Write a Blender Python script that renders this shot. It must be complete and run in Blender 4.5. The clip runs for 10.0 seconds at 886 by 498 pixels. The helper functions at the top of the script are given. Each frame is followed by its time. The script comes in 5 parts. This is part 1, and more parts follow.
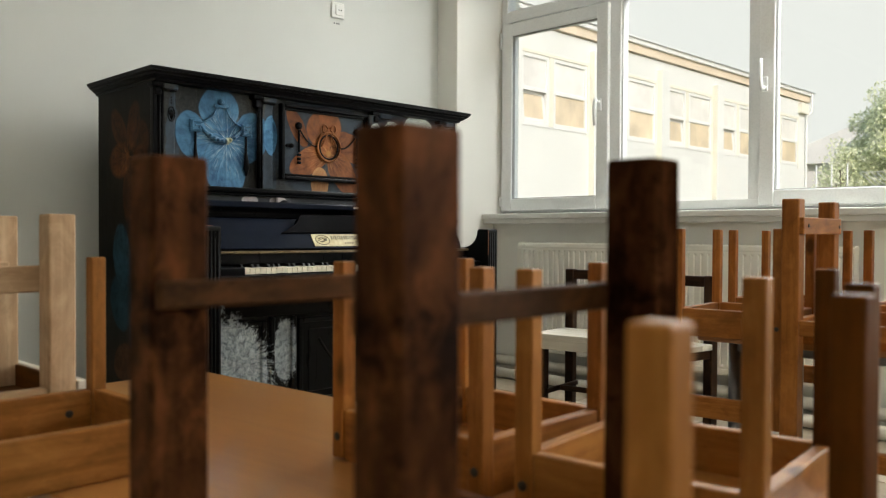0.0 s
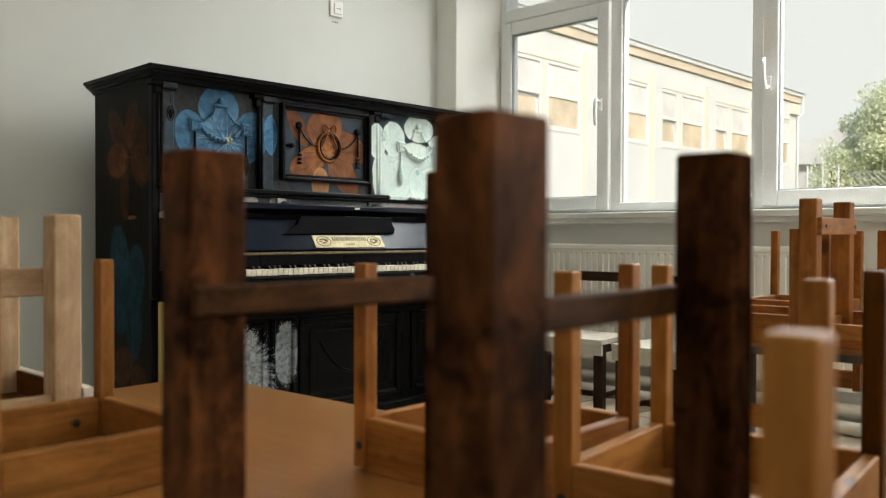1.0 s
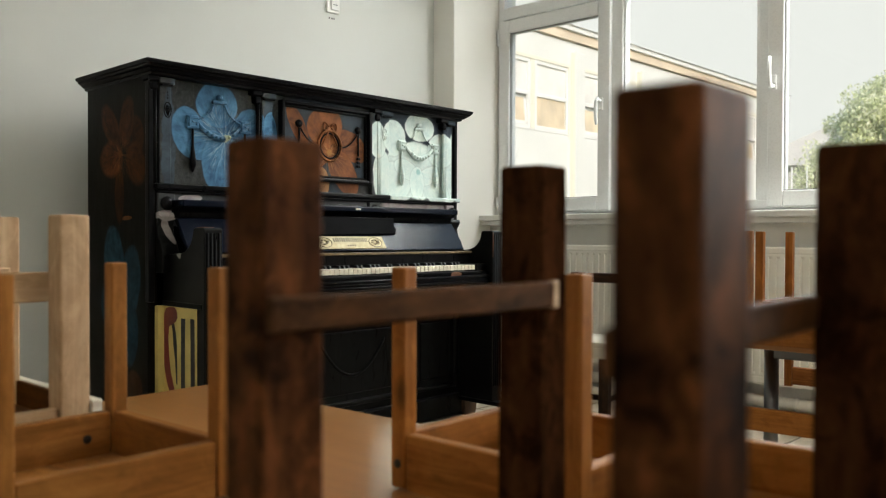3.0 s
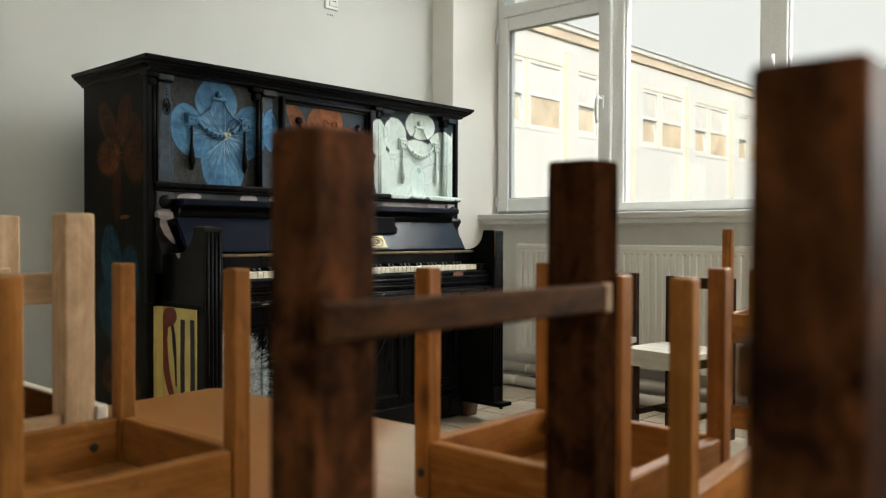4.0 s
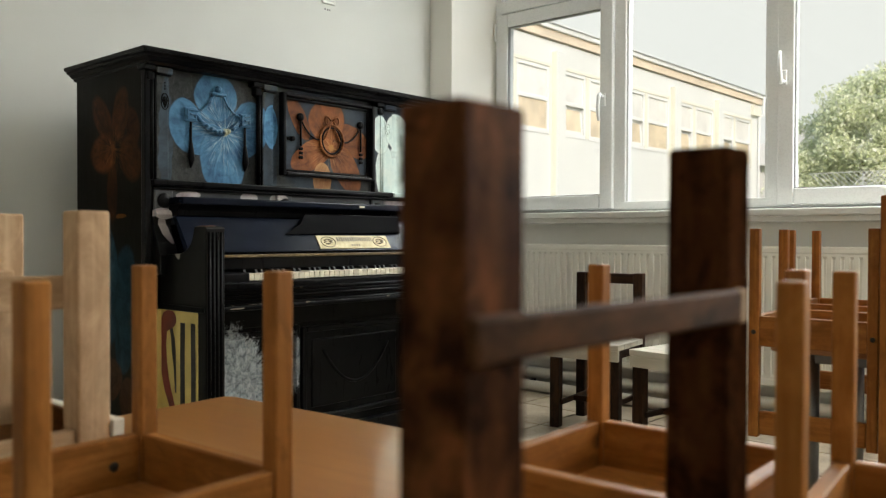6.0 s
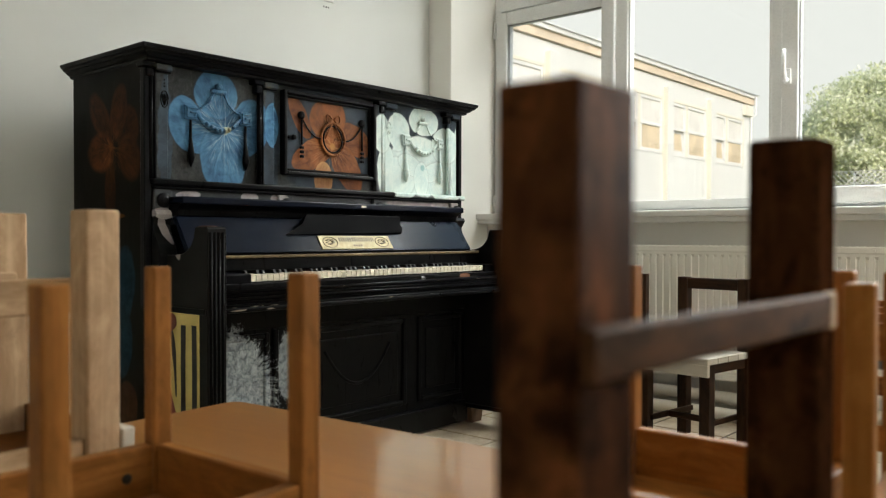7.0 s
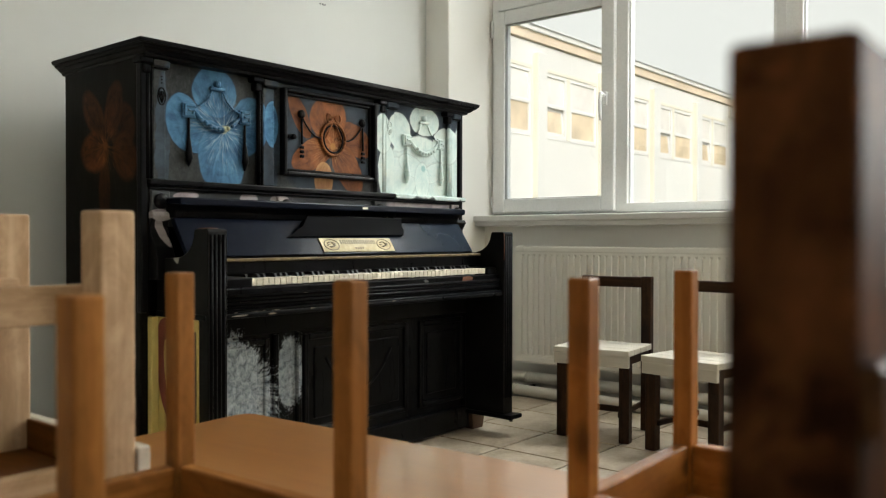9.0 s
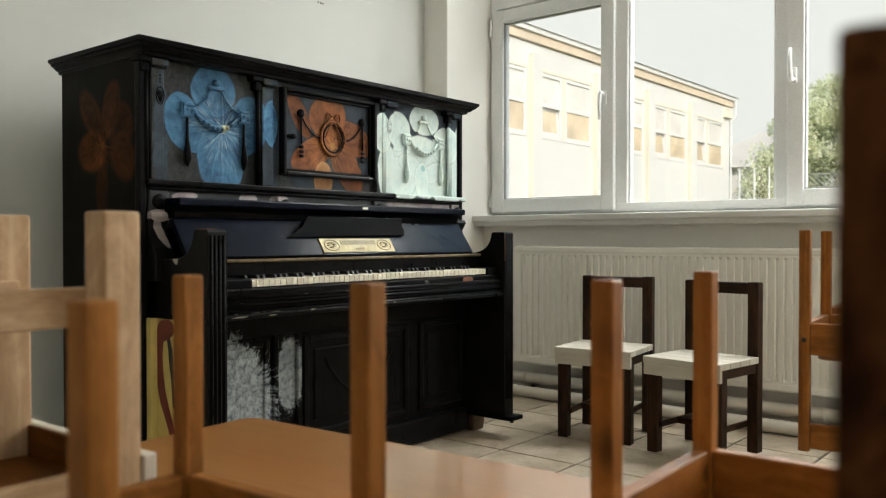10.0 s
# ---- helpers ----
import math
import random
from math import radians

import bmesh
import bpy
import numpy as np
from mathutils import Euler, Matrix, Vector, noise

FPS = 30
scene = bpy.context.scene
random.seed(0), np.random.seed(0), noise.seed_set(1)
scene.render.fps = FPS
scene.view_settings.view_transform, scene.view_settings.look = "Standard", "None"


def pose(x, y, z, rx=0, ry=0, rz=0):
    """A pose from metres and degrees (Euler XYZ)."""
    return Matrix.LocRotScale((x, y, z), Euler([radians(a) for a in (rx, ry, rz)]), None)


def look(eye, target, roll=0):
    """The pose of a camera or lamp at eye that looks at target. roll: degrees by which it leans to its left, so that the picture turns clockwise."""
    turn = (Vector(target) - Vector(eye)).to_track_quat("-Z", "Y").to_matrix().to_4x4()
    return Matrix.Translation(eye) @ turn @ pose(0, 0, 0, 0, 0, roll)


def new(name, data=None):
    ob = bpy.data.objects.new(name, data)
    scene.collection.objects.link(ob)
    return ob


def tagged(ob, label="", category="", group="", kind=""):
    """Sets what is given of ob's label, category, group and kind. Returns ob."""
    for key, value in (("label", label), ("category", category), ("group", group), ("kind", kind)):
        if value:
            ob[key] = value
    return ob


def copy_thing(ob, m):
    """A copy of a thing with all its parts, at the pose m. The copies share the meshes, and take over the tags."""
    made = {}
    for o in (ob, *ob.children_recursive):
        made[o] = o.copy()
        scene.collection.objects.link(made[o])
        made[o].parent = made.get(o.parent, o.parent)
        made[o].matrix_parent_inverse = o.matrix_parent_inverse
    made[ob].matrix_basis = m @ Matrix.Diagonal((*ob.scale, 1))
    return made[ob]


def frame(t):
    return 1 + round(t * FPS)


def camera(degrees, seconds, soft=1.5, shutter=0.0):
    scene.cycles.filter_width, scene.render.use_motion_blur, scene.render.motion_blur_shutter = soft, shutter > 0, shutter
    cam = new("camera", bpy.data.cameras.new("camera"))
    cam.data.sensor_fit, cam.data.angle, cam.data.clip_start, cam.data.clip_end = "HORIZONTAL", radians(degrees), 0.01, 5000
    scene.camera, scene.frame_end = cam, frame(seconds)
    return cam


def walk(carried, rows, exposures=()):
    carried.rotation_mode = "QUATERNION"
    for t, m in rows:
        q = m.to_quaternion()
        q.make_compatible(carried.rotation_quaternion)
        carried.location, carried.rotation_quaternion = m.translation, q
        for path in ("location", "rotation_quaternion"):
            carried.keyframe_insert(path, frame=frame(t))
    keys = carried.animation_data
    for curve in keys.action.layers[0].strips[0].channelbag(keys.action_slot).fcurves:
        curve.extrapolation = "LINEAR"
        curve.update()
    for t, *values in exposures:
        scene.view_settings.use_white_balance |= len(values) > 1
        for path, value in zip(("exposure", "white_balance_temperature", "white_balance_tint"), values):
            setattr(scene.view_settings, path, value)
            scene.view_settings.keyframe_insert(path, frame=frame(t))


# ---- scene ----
cam = camera(56.0, 10.0, soft=1.2)
cam.data.dof.use_dof = True
cam.data.dof.focus_distance = 3.5
cam.data.dof.aperture_fstop = 5.6
PATH = [
    (0, (-0.037, 0.206, 0.827), (-1.451, 1.619, 0.792), 0.3),
    (0.5, (-0.072, 0.205, 0.827), (-1.478, 1.626, 0.792), 0.3),
    (1, (-0.105, 0.205, 0.826), (-1.504, 1.634, 0.794), 0.2),
    (1.5, (-0.134, 0.207, 0.826), (-1.527, 1.643, 0.794), 0.2),
    (2, (-0.161, 0.209, 0.828), (-1.548, 1.65, 0.795), 0.2),
    (2.5, (-0.19, 0.208, 0.827), (-1.568, 1.656, 0.796), 0.2),
    (4, (-0.282, 0.213, 0.827), (-1.638, 1.683, 0.795), 0.2),
    (4.5, (-0.313, 0.215, 0.827), (-1.661, 1.692, 0.795), 0.2),
    (5, (-0.347, 0.218, 0.826), (-1.687, 1.704, 0.795), 0.2),
    (5.5, (-0.377, 0.219, 0.826), (-1.709, 1.711, 0.795), 0.2),
    (7, (-0.471, 0.225, 0.825), (-1.780, 1.736, 0.794), 0.1),
    (7.5, (-0.508, 0.23, 0.826), (-1.808, 1.750, 0.797), 0.1),
    (8, (-0.534, 0.233, 0.826), (-1.828, 1.758, 0.797), 0.1),
    (8.5, (-0.556, 0.235, 0.827), (-1.843, 1.765, 0.798), 0.0),
    (9, (-0.578, 0.238, 0.826), (-1.858, 1.774, 0.8), 0.1),
    (9.5, (-0.5945, 0.2405, 0.826), (-1.8695, 1.7805, 0.8), 0.0),
    (10, (-0.613, 0.243, 0.827), (-1.883, 1.788, 0.801), 0.0),
]
walk(cam, [(t, look(eye, target, roll)) for t, eye, target, roll in PATH], exposures=[(0.0, 0.0), (10.0, 0.0)])

# ---- light ----
world = bpy.data.worlds.new("world")
scene.world = world
world.use_nodes = True
wn, wl = world.node_tree.nodes, world.node_tree.links
sky = wn.new("ShaderNodeTexSky")
sky.sky_type, sky.sun_disc = "NISHITA", False
sky.sun_elevation, sky.sun_rotation = radians(34), radians(123)
sky.dust_density, sky.air_density = 4.0, 1.0
wn["Background"].inputs["Strength"].default_value = 0.15
wl.new(sky.outputs["Color"], wn["Background"].inputs["Color"])

sun = new("sun", bpy.data.lights.new("sun", "SUN"))
sun.data.energy, sun.data.angle, sun.data.color = 2.1, radians(0.6), (1.0, 0.985, 0.95)
sun.matrix_world = look((0, 0, 30), (-20.0, 13.0, 30 - 16.0))


def window_light(x0, x1, z0, z1, watts, down=0.0, turn=0.0, spread=180.0):
    """Daylight that enters through one window opening, shining into the room."""
    lamp = new("window_daylight", bpy.data.lights.new("window_daylight", "AREA"))
    lamp.data.shape, lamp.data.size, lamp.data.size_y = "RECTANGLE", x1 - x0, z1 - z0
    lamp.data.energy, lamp.data.color, lamp.data.spread = watts, (0.98, 1.0, 0.97), radians(spread)
    lamp.matrix_world = pose((x0 + x1) / 2, 4.26, (z0 + z1) / 2, down - 90, 0, turn)


window_light(-2.55, -1.0, 2.24, 2.76, 48, 56.0, 0.0, 150.0)
window_light(-1.20, -1.0, 1.07, 2.04, 13, 10.0)
window_light(-0.42, 1.92, 1.06, 2.74, 112, -2.0, 20.0, 130.0)


# ---- materials ----
def material(name):
    m = bpy.data.materials.new(name)
    m.use_nodes = True
    n, l = m.node_tree.nodes, m.node_tree.links
    return m, n, l, n["Principled BSDF"]


def ramp(n, stops):
    r = n.new("ShaderNodeValToRGB")
    e = r.color_ramp.elements
    while len(e) < len(stops):
        e.new(0.5)
    for el, (p, c) in zip(e, stops):
        el.position, el.color = p, (*c, 1)
    return r


def coords(n, l, scale, jitter=True):
    """Object coordinates, shifted at random from object to object, then scaled."""
    tc = n.new("ShaderNodeTexCoord")
    mp = n.new("ShaderNodeMapping")
    mp.inputs["Scale"].default_value = scale
    if jitter:
        info = n.new("ShaderNodeObjectInfo")
        mul = n.new("ShaderNodeVectorMath")
        mul.operation = "MULTIPLY_ADD"
        mul.inputs[1].default_value = (7.3, 5.1, 9.7)
        l.new(info.outputs["Random"], mul.inputs[0])
        l.new(tc.outputs["Object"], mul.inputs[2])
        l.new(mul.outputs[0], mp.inputs["Vector"])
    else:
        l.new(tc.outputs["Object"], mp.inputs["Vector"])
    return mp


def noise_tex(n, l, vec, scale=1.0, detail=4.0, rough=0.55, distort=0.0):
    t = n.new("ShaderNodeTexNoise")
    t.inputs["Scale"].default_value, t.inputs["Detail"].default_value = scale, detail
    t.inputs["Roughness"].default_value, t.inputs["Distortion"].default_value = rough, distort
    if vec is not None:
        l.new(vec, t.inputs["Vector"])
    return t


def mixc(n, l, fac, a, b, mode="MIX"):
    """Mix of two colours; each of fac, a, b is a socket or a value."""
    x = n.new("ShaderNodeMix")
    x.data_type, x.blend_type, x.clamp_factor = "RGBA", mode, True
    for sock, v in ((x.inputs[0], fac), (x.inputs[6], a), (x.inputs[7], b)):
        if isinstance(v, (int, float)):
            sock.default_value = v
        elif isinstance(v, tuple):
            sock.default_value = (*v, 1)
        else:
            l.new(v, sock)
    return x.outputs[2]


def maths(n, l, op, *args):
    x = n.new("ShaderNodeMath")
    x.operation = op
    for sock, v in zip(x.inputs, args):
        if isinstance(v, (int, float)):
            sock.default_value = v
        else:
            l.new(v, sock)
    return x.outputs[0]


def maprange(n, l, v, a, b, c=0.0, d=1.0):
    x = n.new("ShaderNodeMapRange")
    l.new(v, x.inputs[0])
    for i, val in enumerate((a, b, c, d)):
        x.inputs[i + 1].default_value = val
    return x.outputs[0]


def bump(n, l, bsdf, height, strength, distance=0.002):
    b = n.new("ShaderNodeBump")
    b.inputs["Strength"].default_value, b.inputs["Distance"].default_value = strength, distance
    l.new(height, b.inputs["Height"])
    l.new(b.outputs[0], bsdf.inputs["Normal"])


def wobble(n, l, vec, size, scale):
    """The coordinates, pushed about by noise, so that painted outlines waver."""
    t = noise_tex(n, l, vec, scale, 3)
    a = n.new("ShaderNodeVectorMath")
    a.operation = "SUBTRACT"
    a.inputs[1].default_value = (0.5, 0.5, 0.5)
    l.new(t.outputs["Color"], a.inputs[0])
    b = n.new("ShaderNodeVectorMath")
    b.operation = "MULTIPLY_ADD"
    b.inputs[1].default_value = (size, size, size)
    l.new(a.outputs[0], b.inputs[0])
    l.new(vec, b.inputs[2])
    return b.outputs[0]


def plain(name, colour, rough=0.5, metal=0.0, vary=0.06, scale=6.0, grain=0.05, spec=0.5):
    """Painted or moulded stuff: one colour with soft blotches and a fine relief."""
    m, n, l, b = material(name)
    v = coords(n, l, (1, 1, 1))
    big, fine = noise_tex(n, l, v.outputs[0], scale, 3), noise_tex(n, l, v.outputs[0], scale * 40, 3)
    lo, hi = tuple(c * (1 - vary) for c in colour), tuple(min(1, c * (1 + vary)) for c in colour)
    l.new(mixc(n, l, maprange(n, l, big.outputs[0], 0.3, 0.7), lo, hi), b.inputs["Base Color"])
    b.inputs["Metallic"].default_value = metal
    b.inputs["Specular IOR Level"].default_value = spec
    l.new(maprange(n, l, fine.outputs[0], 0.2, 0.8, rough * 0.85, min(1, rough * 1.15)), b.inputs["Roughness"])
    bump(n, l, b, fine.outputs[0], grain)
    return m


def wood(name, dark, light, axis, rough=0.5, stain=None, knots=True, tint=0.10, spec=0.4, cross=55.0, patches=0.0, relief=0.12, joint=None):
    """Planed wood with its grain along one axis, knots, and a shade of its own for every piece."""
    m, n, l, b = material(name)
    s = [cross, cross, cross]
    s["xyz".index(axis)] = 3.0
    k = [9.0, 9.0, 9.0]
    k["xyz".index(axis)] = 4.5
    v, raw = coords(n, l, tuple(s)), coords(n, l, tuple(k))
    grain = noise_tex(n, l, v.outputs[0], 1.0, 5, 0.6, 0.8)
    blotch = noise_tex(n, l, raw.outputs[0], 0.7, 3)
    col = ramp(n, [(0.28, dark), (0.5, tuple((a + c) / 2 for a, c in zip(dark, light))), (0.72, light)])
    l.new(grain.outputs[0], col.inputs[0])
    c = mixc(n, l, maprange(n, l, blotch.outputs[0], 0.35, 0.7, 0.0, 0.45), col.outputs[0], stain or dark)
    if patches:
        worn = noise_tex(n, l, raw.outputs[0], 2.6, 5, 0.7, 0.6)
        c = mixc(n, l, maprange(n, l, worn.outputs[0], 0.50, 0.66, 0.0, patches), c, tuple(x * 1.25 for x in light))
        c = mixc(n, l, maprange(n, l, worn.outputs[0], 0.46, 0.34, 0.0, patches), c, tuple(x * 0.6 for x in dark))
    if knots:
        vo = n.new("ShaderNodeTexVoronoi")
        vo.inputs["Scale"].default_value = 0.9
        l.new(raw.outputs[0], vo.inputs["Vector"])
        c = mixc(n, l, maprange(n, l, vo.outputs["Distance"], 0.06, 0.12, 0.75, 0.0), c, tuple(x * 0.28 for x in dark))
    if joint:
        # dark ragged band that starts at the rail joint and fades along the post
        at, spread, strength = joint
        sep = n.new("ShaderNodeSeparateXYZ")
        tc = n.new("ShaderNodeTexCoord")
        l.new(wobble(n, l, tc.outputs["Object"], 0.03, 45.0), sep.inputs[0])
        off = maths(n, l, "SUBTRACT", sep.outputs["Z"], at)
        ragged = noise_tex(n, l, tc.outputs["Object"], 42.0, 5, 0.7, 0.6)
        run = maths(n, l, "MULTIPLY", maths(n, l, "MULTIPLY", maprange(n, l, off, spread * 6.0, spread * 0.8, 0.0, strength), maprange(n, l, off, -spread * 1.6, -spread * 0.5)), maprange(n, l, ragged.outputs[0], 0.38, 0.56, 0.15, 1.0))
        c = mixc(n, l, run, c, tuple(x * 0.45 for x in dark))
        # grime and rubbed spots
        c = mixc(n, l, maprange(n, l, ragged.outputs[0], 0.54, 0.66, 0.0, 0.6), c, tuple(x * 0.7 for x in dark))
        c = mixc(n, l, maprange(n, l, ragged.outputs[0], 0.42, 0.30, 0.0, 0.22), c, tuple(x * 1.5 for x in light))
    info = n.new("ShaderNodeObjectInfo")
    shade = maprange(n, l, info.outputs["Random"], 0, 1, 1 - tint, 1 + tint)
    hsv = n.new("ShaderNodeHueSaturation")
    l.new(shade, hsv.inputs["Value"])
    l.new(c, hsv.inputs["Color"])
    l.new(hsv.outputs[0], b.inputs["Base Color"])
    b.inputs["Roughness"].default_value = rough
    b.inputs["Specular IOR Level"].default_value = spec
    if relief:
        l.new(maprange(n, l, grain.outputs[0], 0.2, 0.8, rough * 0.94, min(1, rough * 1.06)), b.inputs["Roughness"])
        bump(n, l, b, grain.outputs[0], relief, 0.001)
    return m


PINE = {a: wood("varnished_pine_" + a, (0.182, 0.058, 0.0082), (0.388, 0.151, 0.0300), a, 0.45, None, True, 0.12, 0.15, 55.0, 0.40) for a in "xyz"}
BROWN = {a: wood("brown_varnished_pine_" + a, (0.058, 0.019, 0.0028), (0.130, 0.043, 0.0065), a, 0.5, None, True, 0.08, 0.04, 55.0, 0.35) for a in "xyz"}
AMBER = {a: wood("amber_varnished_pine_" + a, (0.207, 0.0745, 0.012), (0.405, 0.173, 0.0386), a, 0.5, None, True, 0.06, 0.10, 45.0, 0.35) for a in "xyz"}
HONEY = {a: wood("honey_varnished_pine_" + a, (0.164, 0.0575, 0.0100), (0.350, 0.1445, 0.0333), a, 0.5, None, True, 0.10, 0.12, 50.0, 0.40) for a in "xyz"}
PALE = {a: wood("raw_pine_" + a, (0.37, 0.232, 0.124), (0.58, 0.415, 0.262), a, 0.6, (0.27, 0.145, 0.062), True, 0.06, 0.2, 55.0, 0.40) for a in "xyz"}
DARK = {a: wood("dark_stained_wood_" + a, (0.0095, 0.0038, 0.0019), (0.132, 0.0460, 0.0160), a, 0.5, (0.015, 0.0056, 0.0024), True, 0.06, 0.02, 30.0, 0.7, 0.12, (0.112, 0.012, 0.85)) for a in "xyz"}
# Same recipe as the dark wood in lower tones; goes on the legs.
DARKER = {a: wood("darker_wood_" + a, (0.0068, 0.0027, 0.0014), (0.082, 0.0300, 0.0120), a, 0.5, (0.008, 0.0031, 0.0015), True, 0.06, 0.0, 30.0, 0.7, 0.12, (0.112, 0.012, 0.6)) for a in "xyz"}
WORN = wood("worn_greyed_rail_wood", (0.010, 0.005, 0.0025), (0.115, 0.046, 0.016), "y", 0.45, (0.010, 0.005, 0.0025), True, 0.06, 0.05, 30.0, 0.6)
BEECH = wood("beech_laminate", (0.325, 0.128, 0.030), (0.410, 0.180, 0.050), "x", 0.30, (0.320, 0.126, 0.029), False, 0.02, 0.4, 40.0, 0.0, 0.02)
BEECH.node_tree.nodes["Principled BSDF"].inputs["Coat Weight"].default_value = 0.8
BEECH.node_tree.nodes["Principled BSDF"].inputs["Coat Roughness"].default_value = 0.10
WHITE_PLANK = {a: wood("white_painted_planks_" + a, (0.54, 0.50, 0.42), (0.66, 0.62, 0.53), a, 0.5, (0.5, 0.45, 0.36), False, 0.03) for a in "xy"}
BLACKISH = {a: wood("blackish_stained_wood_" + a, (0.008, 0.004, 0.0022), (0.055, 0.023, 0.0095), a, 0.5, None, True, 0.10, 0.15, 40.0, 0.5) for a in "xyz"}
BLOCK_WOOD = wood("old_block_wood", (0.05, 0.026, 0.013), (0.13, 0.07, 0.034), "z", 0.7)

# Light falling off is put into the paint: piano wall dimmer, other walls brighter.
WALL_DIM = plain("dimmed_white_wall_paint", (0.668, 0.678, 0.642), 0.75, 0, 0.025, 1.2, 0.10, 0.3)
CREAM = plain("brightened_cream_wall_paint", (0.885, 0.868, 0.805), 0.75, 0, 0.025, 1.2, 0.10, 0.3)
CEIL = plain("white_ceiling_paint", (0.88, 0.88, 0.86), 0.85, 0, 0.02, 1.0, 0.05, 0.2)
PVC = plain("white_window_plastic", (0.87, 0.88, 0.865), 0.28, 0, 0.02, 3, 0.01)
SEAL = plain("grey_rubber_seal", (0.30, 0.30, 0.285), 0.6)
SILL = plain("white_sill", (0.76, 0.745, 0.70), 0.35, 0, 0.03, 3, 0.03)
ENAMEL = plain("radiator_enamel", (0.92, 0.890, 0.80), 0.3, 0, 0.03, 2, 0.03)
PIPE = plain("cream_pipe_paint", (0.78, 0.73, 0.63), 0.35, 0, 0.06, 4, 0.05)
CHROME = plain("dull_steel_tube", (0.16, 0.16, 0.16), 0.34, 1.0, 0.04, 8, 0.02)
STEEL = plain("dull_bolt_steel", (0.035, 0.028, 0.022), 0.5, 0.4)
SWITCH = plain("switch_plastic", (0.80, 0.79, 0.74), 0.4, 0, 0.02, 10, 0.01)
INK = plain("grey_print", (0.12, 0.12, 0.12), 0.6)
IVORY = plain("ivory_keys", (0.72, 0.66, 0.52), 0.3, 0, 0.10, 30, 0.02)
EBONY = plain("ebony_keys", (0.012, 0.012, 0.012), 0.5, 0, 0.1, 10, 0.0, 0.2)
BRASS_FELT = plain("worn_gilt_strip", (0.12, 0.075, 0.028), 0.5, 0.2, 0.4, 60, 0.2)
YELLOW = plain("yellow_hand_paint", (0.62, 0.49, 0.16), 0.5, 0, 0.12, 14, 0.2)
REDPAINT = plain("dark_red_hand_paint", (0.16, 0.018, 0.012), 0.45, 0, 0.2, 14, 0.2)
BLACKPAINT = plain("black_hand_paint", (0.012, 0.011, 0.010), 0.4, 0, 0.2, 14, 0.2)


def glass_material():
    m, n, l, b = material("window_glass")
    b.inputs["Base Color"].default_value = (0.97, 0.985, 0.975, 1)
    b.inputs["Roughness"].default_value, b.inputs["IOR"].default_value = 0.0, 1.45
    b.inputs["Transmission Weight"].default_value = 1.0
    return m


GLASS = glass_material()


def ellipse_reach(n, l, vec, axis, cu, cv, ru, rv, turn):
    """0 in the middle of an ellipse on a plane that faces along the axis, 1 on its rim."""
    mp = n.new("ShaderNodeMapping")
    mp.vector_type = "TEXTURE"
    flat = axis == "x"
    mp.inputs["Location"].default_value = (0, cu, cv) if flat else (cu, 0, cv)
    mp.inputs["Rotation"].default_value = (radians(turn), 0, 0) if flat else (0, radians(-turn), 0)
    mp.inputs["Scale"].default_value = (1e4, ru, rv) if flat else (ru, 1e4, rv)
    l.new(vec, mp.inputs["Vector"])
    ln = n.new("ShaderNodeVectorMath")
    ln.operation = "LENGTH"
    l.new(mp.outputs[0], ln.inputs[0])
    return ln.outputs["Value"]


def ellipse(n, l, vec, axis, cu, cv, ru, rv, turn, soft=0.12):
    """1 inside an ellipse on a plane that faces along the axis: 'x' has (u, v) = (y, z), 'y' has (x, z)."""
    return maprange(n, l, ellipse_reach(n, l, vec, axis, cu, cv, ru, rv, turn), 1.0 + soft / 2, 1.0 - soft / 2)


def union(n, l, masks):
    out = masks[0]
    for k in masks[1:]:
        out = maths(n, l, "MAXIMUM", out, k)
    return out


def rays(n, l, vec, axis, cu, cv, count=5.0):
    """Brush strokes that run out from a flower's heart."""
    sep = n.new("ShaderNodeSeparateXYZ")
    l.new(vec, sep.inputs[0])
    u = maths(n, l, "SUBTRACT", sep.outputs["Y" if axis == "x" else "X"], cu)
    w = maths(n, l, "SUBTRACT", sep.outputs["Z"], cv)
    ang = maths(n, l, "ARCTAN2", w, u)
    dist = maths(n, l, "SQRT", maths(n, l, "ADD", maths(n, l, "MULTIPLY", u, u), maths(n, l, "MULTIPLY", w, w)))
    cmb = n.new("ShaderNodeCombineXYZ")
    l.new(maths(n, l, "MULTIPLY", ang, count), cmb.inputs[0])
    l.new(maths(n, l, "MULTIPLY", dist, 9.0), cmb.inputs[1])
    t = noise_tex(n, l, cmb.outputs[0], 1.6, 5, 0.65, 0.4)
    return t.outputs[0], dist


# ---- building tools ----
def box(bm, x0, x1, y0, y1, z0, z1, bevel=0.002, seg=1):
    """A box between the given planes, with rounded edges."""
    made = bmesh.ops.create_cube(bm, size=1.0, matrix=Matrix.LocRotScale(
        ((x0 + x1) / 2, (y0 + y1) / 2, (z0 + z1) / 2), None, (abs(x1 - x0), abs(y1 - y0), abs(z1 - z0))))
    if bevel:
        edges = list({e for v in made["verts"] for e in v.link_edges})
        bmesh.ops.bevel(bm, geom=edges, offset=bevel, segments=seg, profile=0.5, affect="EDGES", clamp_overlap=True)
    return bm


def boxed(*args, **kw):
    return box(bmesh.new(), *args, **kw)


